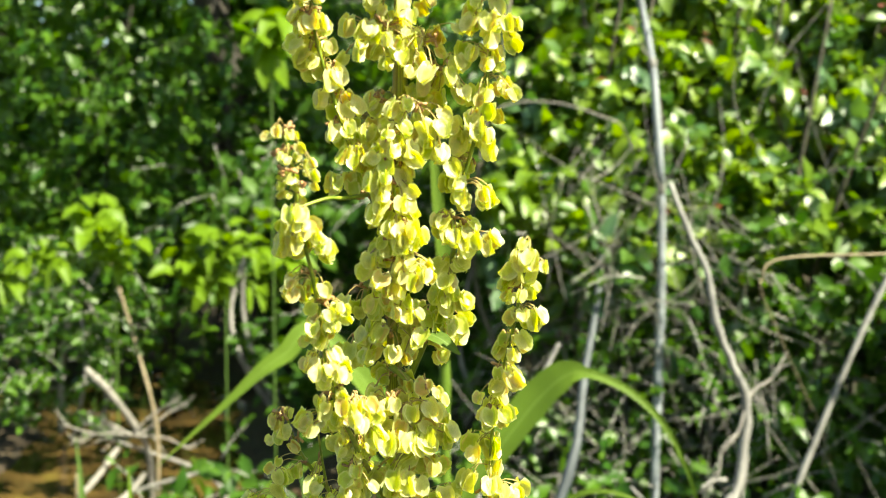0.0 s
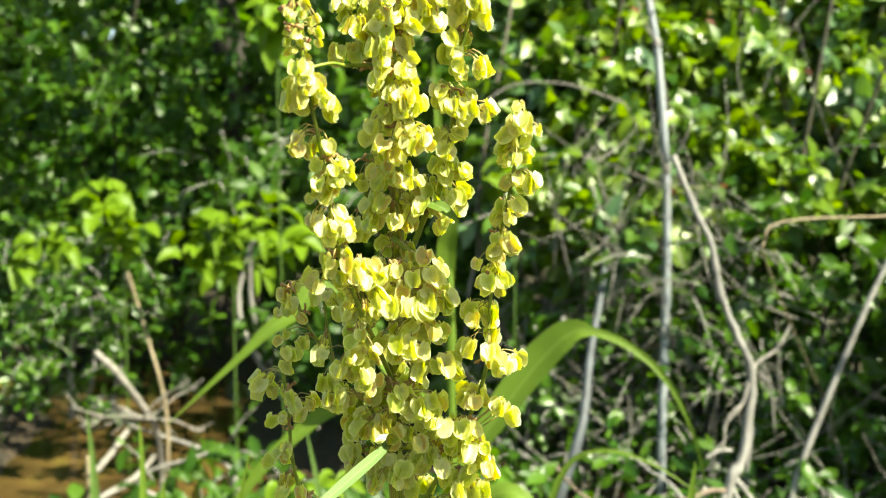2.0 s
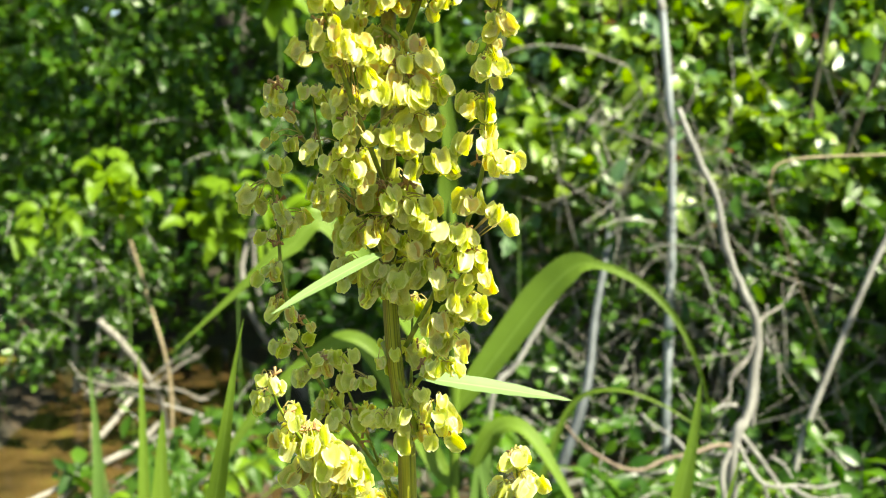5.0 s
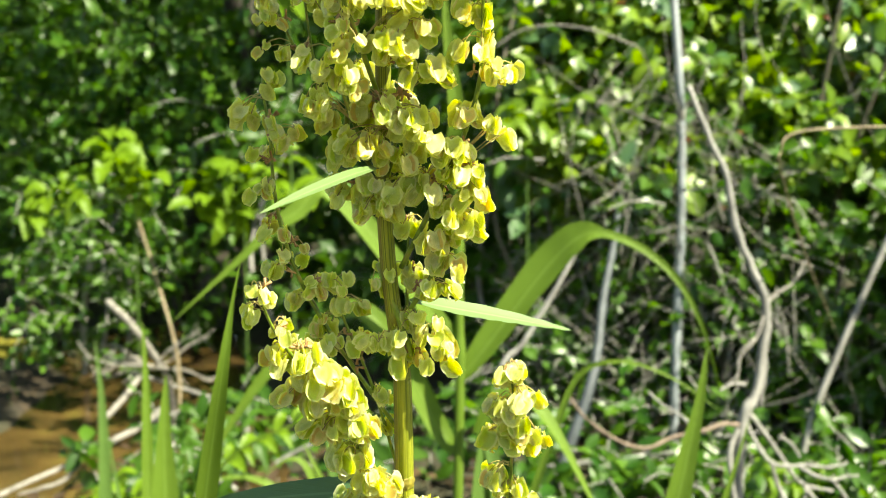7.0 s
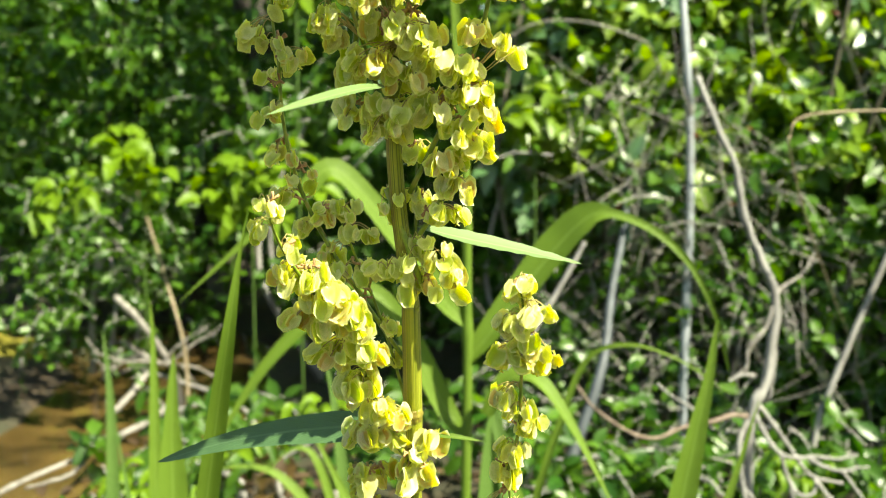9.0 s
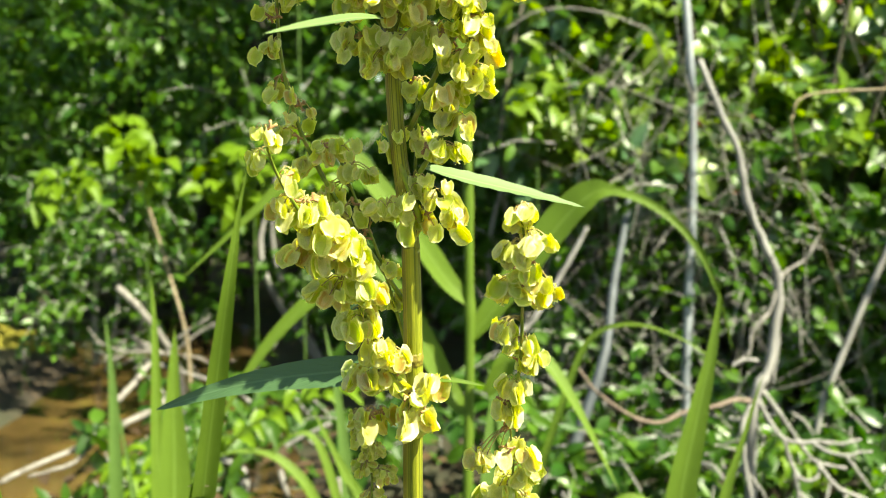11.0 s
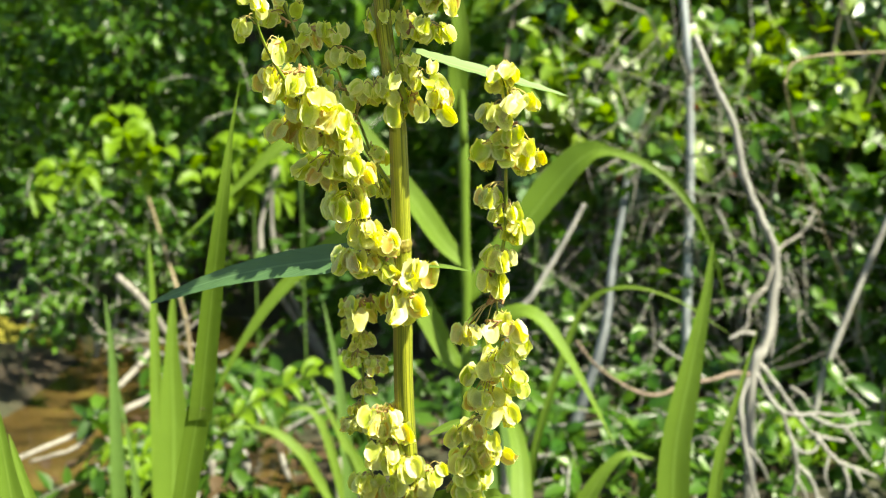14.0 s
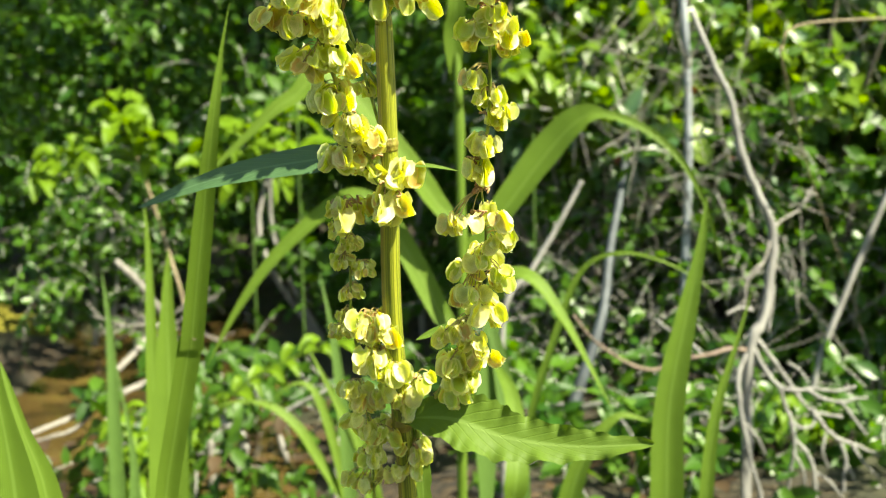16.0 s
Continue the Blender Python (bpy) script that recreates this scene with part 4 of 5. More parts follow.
limb(grey, [(0.4859, 1.6225, 0.4337), (0.4917, 1.6282, 0.3872), (0.4863, 1.6316, 0.3221)], 0.0051, 0.0037)
limb(grey, [(0.4513, 1.6086, 0.3039), (0.4318, 1.5942, 0.266), (0.4302, 1.579, 0.2149), (0.4357, 1.5646, 0.1688), (0.4422, 1.5613, 0.1333), (0.4565, 1.5569, 0.0845), (0.462, 1.5527, 0.0402)], 0.0048, 0.0029)
limb(grey, [(0.4334, 1.5769, 0.1927), (0.4562, 1.575, 0.1656), (0.4711, 1.5825, 0.1356)], 0.0031, 0.0019)
limb(grey, [(0.4337, 1.5632, 0.1556), (0.4364, 1.5784, 0.105), (0.4372, 1.5723, 0.0424)], 0.0034, 0.0025)
limb(grey, [(0.4568, 1.609, 0.3065), (0.4713, 1.586, 0.2719), (0.4902, 1.5741, 0.2472), (0.5167, 1.5744, 0.2414), (0.5434, 1.5754, 0.2436), (0.5788, 1.5761, 0.2394), (0.6099, 1.5778, 0.2458)], 0.0039, 0.0023)
limb(grey, [(0.5327, 1.5749, 0.242), (0.5531, 1.5644, 0.2308), (0.5802, 1.5548, 0.2266), (0.5996, 1.5559, 0.2315), (0.6197, 1.5566, 0.232)], 0.0032, 0.0021)
limb(grey, [(0.5802, 1.5547, 0.2258), (0.5991, 1.5528, 0.2001), (0.6188, 1.5508, 0.1736)], 0.0028, 0.0019)
limb(grey, [(0.4902, 1.5741, 0.2472), (0.4986, 1.5713, 0.2162), (0.5089, 1.5694, 0.1939), (0.5246, 1.5687, 0.1821), (0.5425, 1.57, 0.1888), (0.5471, 1.5824, 0.2109)], 0.0036, 0.0023)
limb(grey, [(0.4669, 1.6203, 0.3153), (0.5174, 1.6354, 0.2483), (0.5426, 1.6325, 0.2111), (0.5626, 1.6313, 0.1924), (0.6084, 1.6318, 0.1824)], 0.0043, 0.0023)
limb(grey, [(0.5607, 1.6312, 0.1925), (0.5941, 1.6283, 0.1515), (0.6352, 1.6279, 0.1342), (0.6763, 1.6271, 0.1133)], 0.0041, 0.0023)
limb(grey, [(0.6242, 1.6277, 0.1363), (0.6402, 1.6156, 0.1097), (0.6627, 1.614, 0.0865)], 0.0028, 0.0019)
limb(grey, [(0.5071, 1.5694, 0.1939), (0.5149, 1.5754, 0.1511), (0.5081, 1.5797, 0.0947), (0.5047, 1.5831, 0.0285)], 0.0036, 0.0027)
limb(grey, [(0.5133, 1.5767, 0.1645), (0.5393, 1.5846, 0.1343), (0.5487, 1.5818, 0.1028), (0.5522, 1.5757, 0.0402)], 0.0035, 0.0027)
limb(grey, [(0.5129, 1.5745, 0.1423), (0.5236, 1.5624, 0.1185), (0.5285, 1.56, 0.0919)], 0.0026, 0.0017)
limb(grey, [(0.5823, 1.6286, 0.1582), (0.5728, 1.6153, 0.1292), (0.5816, 1.6131, 0.1036)], 0.0026, 0.0016)
limb(grey, [(0.6059, 1.6275, 0.1394), (0.6137, 1.625, 0.1117), (0.6095, 1.6217, 0.0797), (0.6106, 1.6172, 0.0339)], 0.0031, 0.0023)
limb(grey, [(0.6128, 1.6247, 0.109), (0.6235, 1.6232, 0.0905), (0.627, 1.6222, 0.0794)], 0.0023, 0.0016)
limb(grey, [(0.5487, 1.5822, 0.1073), (0.5779, 1.5911, 0.0856), (0.6081, 1.5981, 0.0455)], 0.0027, 0.0019)
limb(grey, [(0.5215, 1.6378, 0.272), (0.5415, 1.6372, 0.2588), (0.5559, 1.6354, 0.2365)], 0.0024, 0.0019)
limb(grey, [(0.4504, 1.6081, 0.2995), (0.4113, 1.5775, 0.3079), (0.3733, 1.546, 0.3059), (0.3257, 1.5241, 0.3031), (0.2833, 1.5016, 0.2929), (0.2423, 1.4815, 0.3063), (0.1943, 1.4632, 0.3402), (0.173, 1.4547, 0.363), (0.156, 1.4465, 0.387)], 0.0039, 0.0019, material=RUSSET, n=34)
limb(grey, [(0.4559, 1.6147, 0.3641), (0.4283, 1.5843, 0.3712), (0.4038, 1.5629, 0.3661)], 0.0034, 0.0025)
limb(grey, [(0.3646, 1.5455, 0.3043), (0.3495, 1.5768, 0.3206), (0.3225, 1.5975, 0.3352), (0.3038, 1.6185, 0.3501)], 0.0028, 0.0019)
limb(grey, [(0.4113, 1.5774, 0.3061), (0.3979, 1.594, 0.2756), (0.4204, 1.6124, 0.251)], 0.0023, 0.0016)
limb(grey, [(0.43, 1.5777, 0.2016), (0.4053, 1.5845, 0.1771), (0.3877, 1.6058, 0.1946), (0.3646, 1.6247, 0.1898), (0.3551, 1.6226, 0.1716)], 0.0026, 0.0021)
side_twigs(grey, (0.4894, 1.6271, 0.4787), [(0.5817, 1.708, 0.5553), (0.4262, 1.6037, 0.3645)], 0.0032, random.Random(23), 2)

standing_stem("bare_shrub", [(0.6753, 1.9731, 0.1558), (0.7449, 1.9938, 0.3421), (0.8231, 2.0136, 0.5173), (0.9057, 2.0335, 0.6924), (0.9756, 2.0563, 0.9008)], 0.0068, 0.0050, GREY_BARK, "grey bare leaning stem", "dead wood")
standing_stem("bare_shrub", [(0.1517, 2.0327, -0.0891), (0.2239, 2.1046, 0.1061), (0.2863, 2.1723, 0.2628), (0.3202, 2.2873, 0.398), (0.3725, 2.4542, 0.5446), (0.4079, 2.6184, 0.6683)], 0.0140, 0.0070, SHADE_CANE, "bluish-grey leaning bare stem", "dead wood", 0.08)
standing_stem("bare_shrub", [(0.0598, 1.6695, 0.3353), (0.1084, 1.6798, 0.4235), (0.1567, 1.6891, 0.5024), (0.1956, 1.6972, 0.572)], 0.0055, 0.004, GREY_BARK, "pale grey thin leaning stem", "dead wood")
standing_stem("bare_shrub", [(0.9343, 2.6387, -0.1697), (0.7864, 2.6578, 0.0703), (0.7272, 2.6649, 0.1603), (0.6533, 2.6744, 0.2803), (0.606, 2.7015, 0.3674)], 0.0115, 0.0090, GREY_BARK, "pale bare stem leaning over in the thicket", "dead wood")
standing_stem("bare_shrub", [(0.5424, 2.9626, 0.2109), (0.4925, 3.0091, 0.8748), (0.5258, 3.0282, 1.1486), (0.4925, 3.0439, 1.3727), (0.4592, 3.0613, 1.6217)], 0.011, 0.009, GREY_BARK, "pale bare stem deep in the thicket", "dead wood")
standing_stem("bare_shrub", [(0.5243, 2.8706, 0.3284), (0.5181, 2.6998, 0.7528), (0.452, 2.5134, 0.9536), (0.3674, 2.4161, 0.9959), (0.2609, 2.4182, 1.0265), (0.1544, 2.4179, 1.0225), (0.0745, 2.4147, 0.976)], 0.0024, 0.0020, TWIG, "pale bare twig arching through the leaves", "dead wood")
standing_stem("dry_stalk", [(0.8751, 2.2607, 0.2073), (0.5714, 1.6841, 0.5631), (0.3767, 1.1932, 0.7105), (0.3604, 1.1449, 0.7373), (0.3686, 1.1461, 0.7539), (0.4056, 1.1466, 0.7615), (0.5, 1.1468, 0.7641), (0.597, 1.1472, 0.7704)], 0.0009, 0.0017, DRY, "straw-coloured dry stalk with a sharp bend", "dry stalk", 0.05)
standing_stem("dry_stalk", [(-0.7664, 2.6846, 0.1924), (-0.8392, 2.7532, 0.4019), (-0.8864, 2.767, 0.5574), (-0.9131, 2.7739, 0.6352)], 0.0050, 0.0036, DRY, "brown dry stalk standing by the stream", "dry stalk", 0.06)
standing_stem("dry_stalk", [(-0.9113, 2.4865, -0.2394), (-0.9152, 2.5062, -0.0384), (-0.9201, 2.5202, 0.1052)], 0.008, 0.006, DRY, "pale dry stalk by the stream", "dry stalk", 0.06)
standing_stem("dry_stalk", [(-0.251, 1.8252, -0.0237), (-0.2479, 1.8315, 0.0392), (-0.248, 1.8372, 0.0969)], 0.0085, 0.007, TWIG, "pale cut stalk stump", "dry stalk", 0.06)
standing_stem("dry_stalk", [(-0.5055, 1.9157, -0.0425), (-0.5079, 1.9211, 0.0128), (-0.5103, 1.9265, 0.068)], 0.008, 0.007, TWIG, "pale cut stalk stump", "dry stalk", 0.06)

# fallen bunch of dead twigs by the stream
bunch_at = Vector((-0.8276, 2.6812, 0.1784))
bunch = thing("dead_branch", (bunch_at.x, bunch_at.y, 0.0), "pale dead branch with a bunch of bare twigs by the stream", "dead wood")
tube("limb", [(-0.9369, 2.6444, 0.3499), (-0.878, 2.6406, 0.2922), (-0.8274, 2.6827, 0.1936), (-0.7977, 2.7239, 0.092), (-0.7999, 2.7514, -0.1381)], 0.010, 0.008, TWIG, bunch, n=20, sides=8, knots=0.12, rng=rng_w)
side_twigs(bunch, (-0.8279, 2.6797, 0.1632), [(-0.9991, 2.6281, 0.2051), (-0.9698, 2.6253, 0.1672), (-0.9412, 2.6823, 0.2261), (-0.9646, 2.6783, 0.1931), (-0.9579, 2.6728, 0.1353), (-0.7042, 2.6939, 0.2671), (-0.6944, 2.7415, 0.2369), (-0.8941, 2.6327, 0.218), (-0.673, 2.7307, 0.1206)], 0.0040, random.Random(31), 3)
for pts, r0, r1 in (([(-0.8225, 2.5295, 0.1679), (-0.8214, 2.4272, 0.149), (-0.8217, 2.3252, 0.1345), (-0.8266, 2.274, 0.127)], 0.0075, 0.0070),
                    ([(-0.7544, 2.5252, 0.102), (-0.7423, 2.325, 0.1064), (-0.7813, 2.2221, 0.0953), (-0.8327, 2.1182, 0.0777), (-0.8996, 2.014, 0.0631), (-0.9464, 1.9605, 0.0451)], 0.0082, 0.0050),
                    ([(-0.8181, 2.1392, 0.0821), (-0.8253, 2.097, 0.0647), (-0.8378, 2.0356, 0.0575), (-0.9115, 2.0115, 0.0413)], 0.0052, 0.0036)):
    limb(bunch, pts, r0, r1, TWIG)

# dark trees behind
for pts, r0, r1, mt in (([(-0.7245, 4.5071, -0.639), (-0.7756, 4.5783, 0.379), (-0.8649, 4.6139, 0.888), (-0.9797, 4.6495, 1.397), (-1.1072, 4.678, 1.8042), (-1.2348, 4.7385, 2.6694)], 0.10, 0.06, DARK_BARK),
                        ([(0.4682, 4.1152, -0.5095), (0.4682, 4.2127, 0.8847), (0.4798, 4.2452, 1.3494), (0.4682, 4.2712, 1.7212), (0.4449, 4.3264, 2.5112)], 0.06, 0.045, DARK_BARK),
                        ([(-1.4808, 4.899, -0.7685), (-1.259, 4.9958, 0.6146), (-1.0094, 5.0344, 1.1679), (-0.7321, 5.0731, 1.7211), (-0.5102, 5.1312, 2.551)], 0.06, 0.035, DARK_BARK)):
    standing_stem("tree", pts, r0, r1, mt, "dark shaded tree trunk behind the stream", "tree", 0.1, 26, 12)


# ---------------------------------------------------------------- leafy shrubs
def inside(rng, lo, hi, n, dense=None):
    out = []
    while len(out) < n:
        p = Vector((rng.uniform(lo[0], hi[0]), rng.uniform(lo[1], hi[1]), rng.uniform(lo[2], hi[2])))
        if dense is None or rng.random() < dense(p):
            out.append(p)
    return out


def patchy(scale, cut, seed):
    return lambda p: 1.0 if noise.noise((p.x * scale + seed, p.y * scale, p.z * scale)) > cut else 0.12


def shrub(name, label, lo, hi, clumps, per, size, reach, material, seed, stems=4, category="shrub", cut=-0.05, scale=2.2, lift=0.1, broad=0.5, bark=GREY_BARK, twig_r=0.0022, droop=0.3, trunk_at=None, lean=0.0):
    rng = random.Random(seed)
    cx, cy = (lo[0] + hi[0]) / 2, (lo[1] + hi[1]) / 2
    t = thing(name, (*(trunk_at or (cx, cy)), 0.0), label, category)
    if trunk_at:
        x, y = trunk_at
        for i in range(3):
            end = (rng.uniform(lo[0], hi[0]), rng.uniform(lo[1], hi[1]), (lo[2] + hi[2]) / 2)
            tube("limb", [(x, y, 1.9), ((x + end[0]) / 2, (y + end[1]) / 2, lo[2] + 0.25), end], 0.035, 0.012, bark, t, n=14, sides=8, knots=0.1, rng=rng)
        tube("trunk", [(x - 0.1, y, -0.1), (x - 0.05, y, 1.0), (x, y, 2.0)], 0.09, 0.05, bark, t, n=14, sides=12, knots=0.08, rng=rng)
    for i in range(stems):
        x, y = rng.uniform(lo[0], hi[0]), rng.uniform(cy, hi[1])
        tube("stem", [(cx + (x - cx) * 0.6, y, -0.05), (x + rng.uniform(-0.1, 0.1), y, hi[2] * 0.4), (x + rng.uniform(-0.25, 0.25), y + rng.uniform(-0.2, 0.2), hi[2] * 0.95)], 0.011 * rng.uniform(0.6, 1.3), 0.004, bark, t, n=14, sides=7, knots=0.12, rng=rng)
    centres = inside(rng, lo, hi, clumps, patchy(scale, cut, seed))
    centres = [p + Vector((0, lean * (p.z - lo[2]), 0)) for p in centres]
    leaves, twigs = sprays(rng, centres, per, size, reach, droop, lift)
    leaf_cloud("foliage", leaves, material, t, rng=rng, broad=broad)
    twig_mesh("brushwood", twigs, twig_r, bark, t)
    return t


# right-hand glossy bush, in three storeys, and the twiggy gap below it
shrub("glossy_shrub", "dense shrub with small glossy dark green leaves", (0.45, 2.52, 0.62), (1.60, 3.1, 1.50), 800, 14, 0.066, 0.17, GLOSSY, 41, broad=0.6, lean=0.6, bark=BROWN_BARK)
shrub("glossy_shrub", "dense shrub with small glossy dark green leaves", (0.10, 2.52, 0.66), (0.75, 3.1, 1.5), 560, 13, 0.060, 0.16, GLOSSY, 42, broad=0.6, lean=0.6, bark=BROWN_BARK)
# lowest storey of the same bush: its shade is put into darker leaves
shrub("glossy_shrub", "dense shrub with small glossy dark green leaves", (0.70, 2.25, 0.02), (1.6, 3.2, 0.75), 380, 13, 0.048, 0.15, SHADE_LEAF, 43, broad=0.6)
shrub("glossy_shrub", "sunlit top of a dense shrub with small glossy leaves", (0.25, 2.72, 0.98), (1.6, 2.92, 1.45), 190, 12, 0.064, 0.14, GLOSSY, 48, broad=0.6, lean=0.6, stems=3, cut=-0.4, bark=BROWN_BARK)
shrub("glossy_shrub", "leafy front of a dense glossy shrub", (0.12, 2.50, 0.66), (1.55, 2.72, 1.42), 360, 12, 0.066, 0.15, GLOSSY, 57, broad=0.6, lean=0.6, stems=3, cut=-0.5, bark=BROWN_BARK)
shrub("glossy_shrub", "shrub with smooth bluish-green leaves that shine", (0.15, 2.52, 0.60), (1.5, 2.75, 1.42), 380, 11, 0.066, 0.15, GLOSSY_PALE, 58, broad=0.6, lean=0.6, stems=2, cut=-0.4, bark=BROWN_BARK)
shrub("twiggy_shrub", "thin shrub with many bare twigs and few leaves", (0.10, 2.4, 0.0), (0.95, 3.2, 0.85), 420, 8, 0.042, 0.20, SHADE_LEAF, 44, stems=12, broad=0.6, twig_r=0.0026)
shrub("leafy_herb", "low green herb under the dead stem", (0.25, 1.75, -0.05), (1.2, 2.4, 0.15), 60, 9, 0.05, 0.13, HERB_LEAF, 51, stems=2)
shrub("thicket", "deep green shaded thicket", (-0.6, 3.6, -0.1), (2.4, 4.8, 1.9), 900, 14, 0.075, 0.22, SHADE_LEAF, 45, cut=-0.3)


def tangle(label, lo, hi, strands, r, material, seed, reach=0.5):
    """Thin dead stems and runners that cross each other in all ways."""
    rng = random.Random(seed)
    t = thing("dead_brush", ((lo[0] + hi[0]) / 2, (lo[1] + hi[1]) / 2, 0.0), label, "dead wood")
    for p in inside(rng, lo, hi, strands):
        d = unit(rng)
        d.z = abs(d.z) + 0.25
        d.y *= 0.4
        d.normalize()
        ln = reach * rng.uniform(0.35, 1.2)
        side = unit(rng) * ln * 0.14
        tube("twig", [p - d * ln * 0.5, p + side, p + d * ln * 0.5 + side * rng.uniform(-0.5, 0.5)], r * rng.uniform(0.5, 1.3), r * 0.3, material, t, n=9, sides=5, knots=0.1, rng=rng)
    return t


tangle("pale tangle of thin dead twigs under the shrubs", (0.15, 2.35, 0.05), (0.75, 2.9, 0.75), 70, 0.0020, TWIG, 81, 0.6)
tangle("pale tangle of thin dead twigs under the shrubs", (0.55, 2.0, 0.0), (1.15, 2.6, 0.4), 45, 0.0020, TWIG, 82, 0.45)
tangle("pale thicket of thin dead twigs between the canes", (0.30, 2.30, 0.48), (0.66, 2.52, 0.92), 46, 0.0016, TWIG, 84, 0.32)
tangle("pale tangle of thin dead twigs under the shrubs", (0.6, 2.4, 0.5), (1.4, 2.9, 1.2), 22, 0.0016, TWIG, 83, 0.5)
rng_r = random.Random(91)
red = thing("withered_spray", (0.9, 2.6, 0.0), "few withered reddish leaves caught among the shrubs", "leaves")
leaf_cloud("foliage", [(p, unit(rng_r), Vector((0, -0.5, 1)), 0.035) for p in inside(rng_r, (0.3, 2.4, 0.4), (1.4, 2.7, 1.4), 22)], RED_LEAF, red, rng=rng_r)
# yellow moss on the far bank
def moss_mound(at, size, seed):
    rng = random.Random(seed)
    verts, faces, n = [], [], 30
    for j in range(n + 1):
        for i in range(n + 1):
            x, y = (i / n * 2 - 1), (j / n * 2 - 1)
            h = max(0.0, 1 - x * x - y * y) ** 0.6 * (0.75 + 0.5 * noise.noise((x * 2.2, y * 2.2, seed))) + 0.05 * noise.noise((x * 9, y * 9, seed)) - 0.1
            verts.append((at[0] + x * size[0], at[1] + y * size[1], at[2] + h * size[2]))
    faces = [(j * (n + 1) + i, j * (n + 1) + i + 1, (j + 1) * (n + 1) + i + 1, (j + 1) * (n + 1) + i) for j in range(n) for i in range(n)]
    t = thing("moss_mound", (at[0], at[1], at[2]), "mound of yellow-green moss by the stream", "moss")
    under(mesh_object("cushion", verts, faces, MOSS), t)
    tufts = [(Vector(v), unit(rng) + Vector((0, 0, 0.6)), Vector((0, -0.5, 1)), rng.uniform(0.012, 0.03)) for v in rng.sample(verts, 700)]
    leaf_cloud("tuft", tufts, MOSS, t, rng=rng)


moss_mound((-1.97, 3.85, -0.17), (0.36, 0.30, 0.36), 3)
# fallen leaves on the mud
rng_l = random.Random(95)
litter = thing("leaf_litter", (0.2, 1.9, 0.0), "brown fallen leaves lying on the mud", "leaf litter", kind="stuff")
spots = inside(rng_l, (-0.9, 1.1, 0.0), (1.3, 2.7, 0.05), 900, patchy(3.0, -0.1, 9))
leaf_cloud("foliage", [(p, Vector((rng_l.uniform(-1, 1), rng_l.uniform(-1, 1), rng_l.uniform(-0.2, 0.4))), Vector((rng_l.uniform(-0.5, 0.5), rng_l.uniform(-0.5, 0.5), 1)), rng_l.uniform(0.025, 0.06)) for p in spots], LITTER, litter, rng=rng_l)
shrub("leafy_herb", "low dark green herb between the reeds and shrubs", (0.05, 1.6, -0.03), (0.9, 2.3, 0.16), 170, 9, 0.05, 0.12, SHADE_LEAF, 53, stems=2)
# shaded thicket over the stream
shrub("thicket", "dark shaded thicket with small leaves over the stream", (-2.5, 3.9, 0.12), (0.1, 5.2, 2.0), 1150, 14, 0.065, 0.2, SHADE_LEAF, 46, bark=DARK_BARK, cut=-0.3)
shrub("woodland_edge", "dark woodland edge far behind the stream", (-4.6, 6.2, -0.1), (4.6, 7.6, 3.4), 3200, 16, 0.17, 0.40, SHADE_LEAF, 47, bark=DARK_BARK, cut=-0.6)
shrub("leafy_herb", "low green herb on the stream bank", (-1.55, 3.1, 0.05), (-1.02, 3.7, 0.66), 150, 11, 0.040, 0.12, SHADE_LEAF, 48)
shrub("leafy_herb", "low green herb under the dock", (-0.75, 1.9, -0.05), (-0.05, 2.7, 0.14), 85, 9, 0.055, 0.13, HERB_LEAF, 49, stems=2)
shrub("leafy_herb", "low bright green herb by the stream", (-0.75, 1.75, -0.05), (-0.25, 2.2, 0.12), 18, 8, 0.05, 0.11, HERB_LEAF, 50, stems=2)
shrub("leafy_shrub", "green shrub with mid-sized leaves beyond the reeds", (-0.75, 2.9, 0.15), (0.2, 3.5, 0.95), 170, 11, 0.06, 0.16, HERB_LEAF, 52, broad=0.55)


def sapling(at_points, label, seed, size=0.078, leaf=BRIGHT_LEAF, ratio=0.62):
    """A young shoot with broad bright leaves, each a part of its own."""
    rng = random.Random(seed)
    base = Vector(at_points[0])
    t = thing("sapling", (base.x, base.y, 0.0), label, "sapling", "bright saplings")
    tube("stem", [(base.x, base.y, -0.04)] + [tuple(p) for p in at_points[:2]], 0.0034, 0.0022, REED_DARK, t, n=14, sides=6)
    for p in at_points[1:]:
        for k in range(7):
            a = Vector(p) + unit(rng) * 0.03
            d = unit(rng)
            d.z = d.z * 0.5
            d.normalize()
            ln = size * rng.uniform(0.7, 1.25)
            pts = [a, a + d * ln * 0.5 + Vector((0, 0, 0.008)), a + d * ln + Vector((0, 0, -0.02))]
            blade("leaf", pts, ln * ratio, (rng.uniform(-0.4, 0.6), rng.uniform(-1.0, 0.1), 1), leaf, t, profile=lance, n=9, cup=0.3)
        blade("leaf_stalk", [Vector(at_points[1]), (Vector(at_points[1]) + Vector(p)) / 2 + Vector((0, 0, 0.004)), Vector(p)], 0.004, (0, -1, 0.2), REED, t, n=6, cup=0.0)
    return t


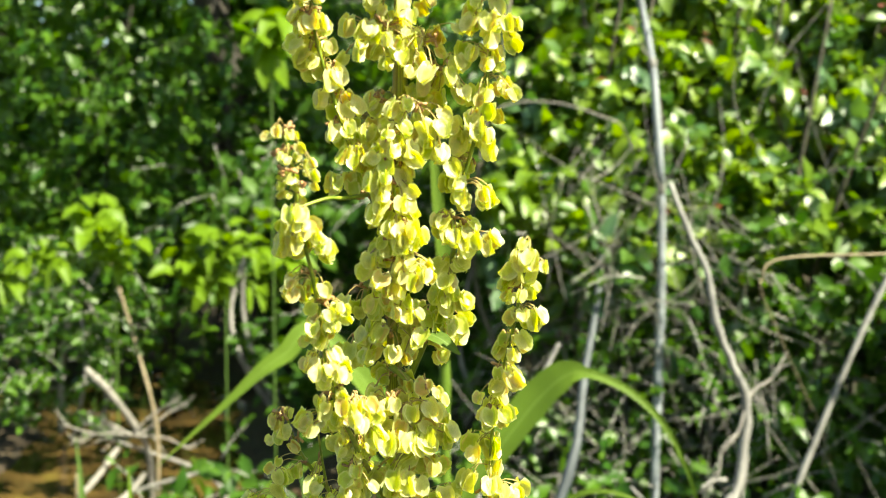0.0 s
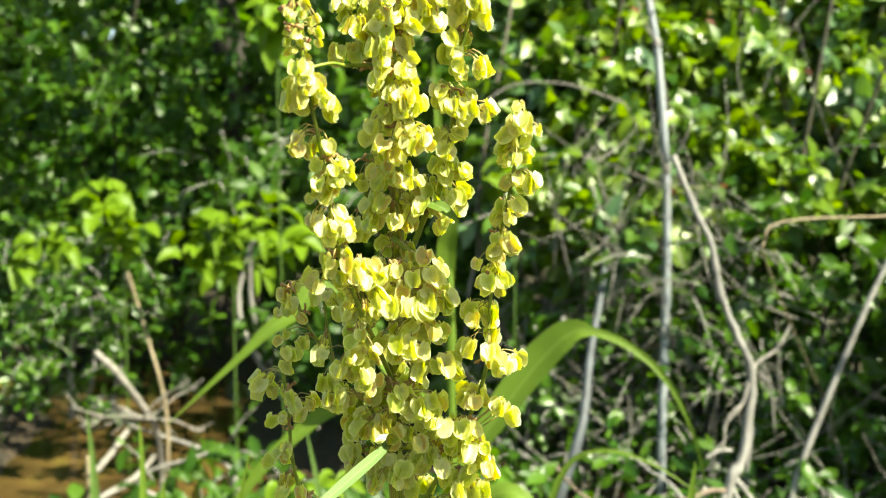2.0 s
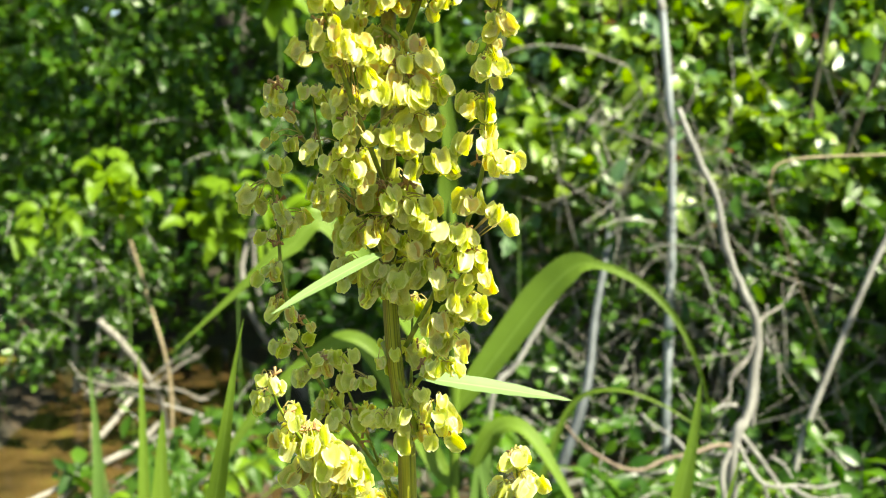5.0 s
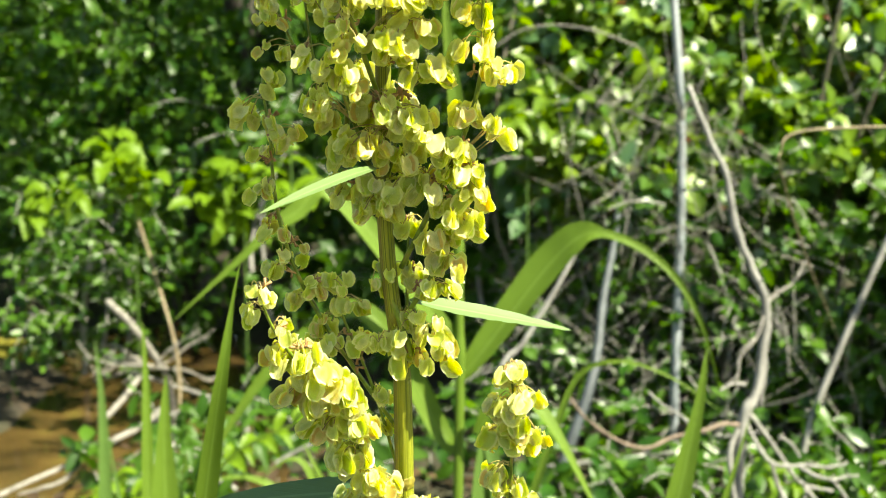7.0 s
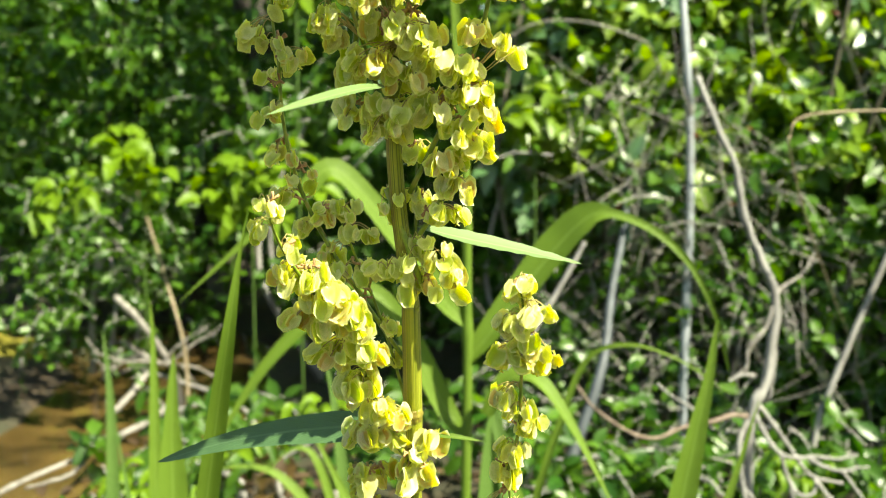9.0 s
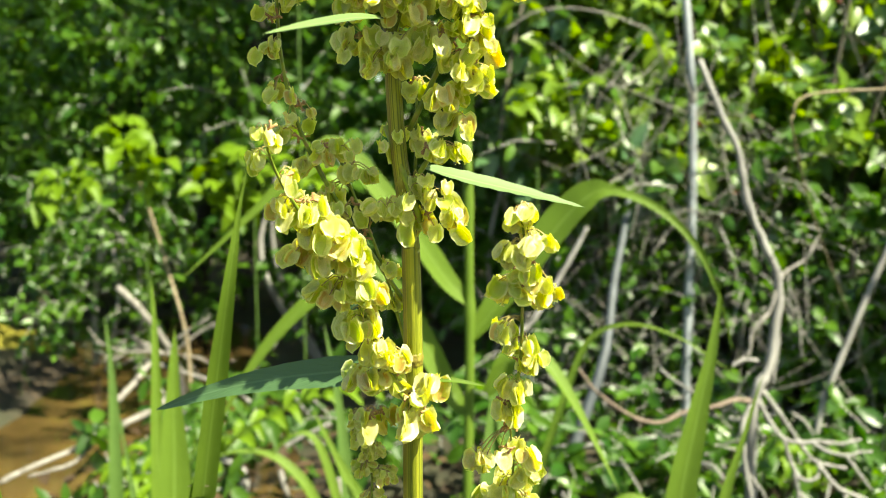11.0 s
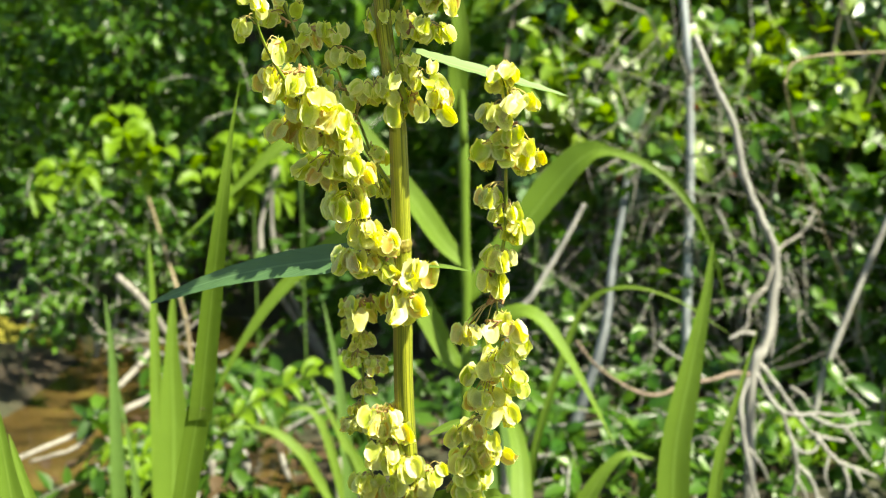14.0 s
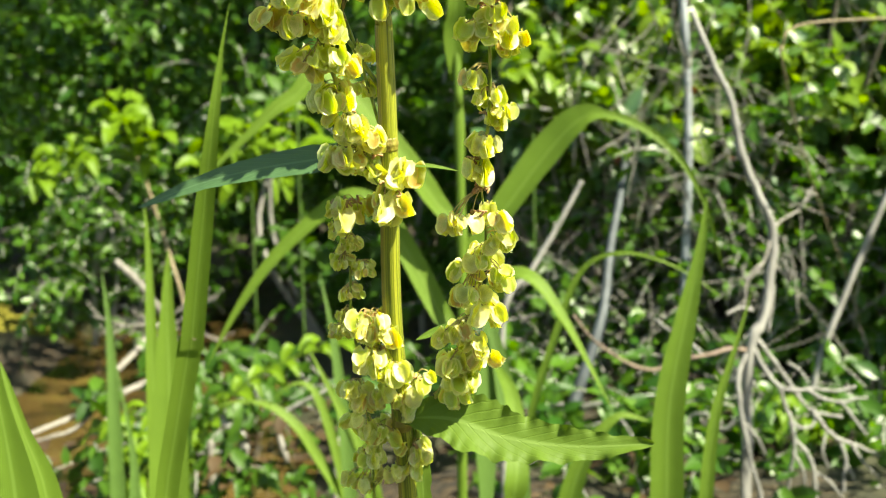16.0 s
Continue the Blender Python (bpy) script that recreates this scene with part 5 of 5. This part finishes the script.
sapling([(-0.8831, 2.7306, 0.4771), (-0.8907, 2.7402, 0.614), (-0.9413, 2.7177, 0.722), (-0.867, 2.6951, 0.6856), (-1.0168, 2.692, 0.6407), (-1.1042, 2.7402, 0.614), (-1.1709, 2.7868, 0.5633), (-0.9441, 2.7509, 0.7662)], "young shoot with broad bright yellow-green leaves", 61)
sapling([(-0.5857, 2.7264, 0.4163), (-0.5857, 2.737, 0.5684), (-0.6698, 2.7124, 0.6467), (-0.59, 2.6946, 0.6781), (-0.5247, 2.7423, 0.6445), (-0.4876, 2.7976, 0.7182), (-0.6798, 2.6883, 0.5885), (-0.4942, 2.737, 0.5684), (-0.441, 2.79, 0.6098)], "young shoot with long bright green leaves", 62, 0.095, ratio=0.42)
sapling([(0.1608, 2.4959, 0.7047), (0.147, 2.5008, 0.7738), (0.2163, 2.4998, 0.76), (0.1192, 2.5037, 0.8153), (0.244, 2.5046, 0.8291)], "young shoot with broad green leaves", 63, 0.08, GLOSSY)
sapling([(-0.451, 2.7, 1.138), (-0.447, 2.7, 1.226), (-0.42, 2.7, 1.255), (-0.472, 2.7, 1.189)], "young shoot with broad pale green leaves", 69, 0.09)
sapling([(-0.5361, 1.917, -0.0198), (-0.5562, 1.9294, 0.1131), (-0.4554, 1.939, 0.1774), (-0.3996, 1.9429, 0.1984), (-0.5905, 1.9219, 0.0475), (-0.7021, 1.9141, 0.0055)], "low shoot with bright green leaves", 64, 0.05, HERB_LEAF, ratio=0.4)

sapling([(-0.56, 1.62, 0.02), (-0.545, 1.60, 0.10), (-0.57, 1.58, 0.16), (-0.50, 1.60, 0.14), (-0.53, 1.60, 0.19)], "low shoot with yellow-green leaves between the reeds", 65, 0.048, ratio=0.36)
sapling([(-0.50, 1.75, 0.06), (-0.49, 1.73, 0.16), (-0.53, 1.70, 0.22), (-0.47, 1.72, 0.26), (-0.44, 1.73, 0.20)], "low shoot with yellow-green leaves between the reeds", 66, 0.048, HERB_LEAF, ratio=0.36)
sapling([(-0.34, 1.70, 0.00), (-0.32, 1.68, 0.04), (-0.25, 1.66, 0.06), (-0.36, 1.66, 0.07)], "low shoot with bright green leaves on the mud", 67, 0.048, HERB_LEAF, ratio=0.36)
sapling([(0.58, 1.86, 0.06), (0.60, 1.85, 0.12), (0.64, 1.84, 0.10), (0.56, 1.85, 0.13)], "low shoot with bright green leaves under the dead stem", 68, 0.048, ratio=0.36)


def arching_shoot(points, label, seed):
    """A leaning green shoot with leaves in pairs along it."""
    rng = random.Random(seed)
    base = Vector(points[0])
    t = thing("leafy_shoot", (base.x, base.y, 0.0), label, "shoot")
    tube("stem", points, 0.0042, 0.0022, REED, t, n=24, sides=7)
    line = spline(points, 15)
    for i in range(3, 15):
        for k in (-1, 1):
            d = (line[i] - line[i - 1]).normalized() * 0.6 + Vector((0.2 * k, -0.5 * k, rng.uniform(-0.7, 0.5)))
            d.normalize()
            ln = rng.uniform(0.035, 0.06)
            blade("leaf", [line[i], line[i] + d * ln * 0.5 + Vector((0, 0, 0.006)), line[i] + d * ln + Vector((0, 0, -0.012))], ln * 0.4, (rng.uniform(-0.3, 0.5), -0.6, 0.8), BRIGHT_LEAF, t, profile=lance, n=9, cup=0.3)
    return t


arching_shoot([(-0.50, 1.64, -0.03), (-0.46, 1.62, 0.12), (-0.38, 1.60, 0.24), (-0.28, 1.58, 0.30), (-0.18, 1.57, 0.33)], "leaning green shoot with narrow yellow-green leaves", 75)

# unseen trees overhead, added to shade the far side of the stream
shrub("overhanging_tree", "leafy tree crown hanging over the stream", (-1.7, 2.5, 2.2), (0.7, 5.0, 3.2), 105, 15, 0.13, 0.32, SHADE_LEAF, 71, stems=0, category="tree", bark=DARK_BARK, trunk_at=(-3.1, 3.4))
# this bough is out of view, there to keep sun off the near bank
shrub("overhanging_tree", "unseen leafy bough added to shade the stream bank", (-1.7, 1.1, 2.3), (-0.45, 2.5, 2.9), 190, 14, 0.12, 0.3, SHADE_LEAF, 74, stems=0, category="tree", bark=DARK_BARK, trunk_at=(-1.9, 1.7))
# unseen shrub added to shade the lower right, unseen thicket behind the camera
shrub("glossy_shrub", "dense shrub with small glossy dark green leaves", (1.26, 1.75, 0.2), (2.1, 2.65, 1.15), 420, 13, 0.06, 0.15, GLOSSY, 73)
shrub("thicket", "unseen green thicket behind the camera", (-4.5, -4.5, 0.0), (4.5, -3.2, 2.4), 260, 14, 0.16, 0.4, SHADE_LEAF, 72, bark=DARK_BARK)
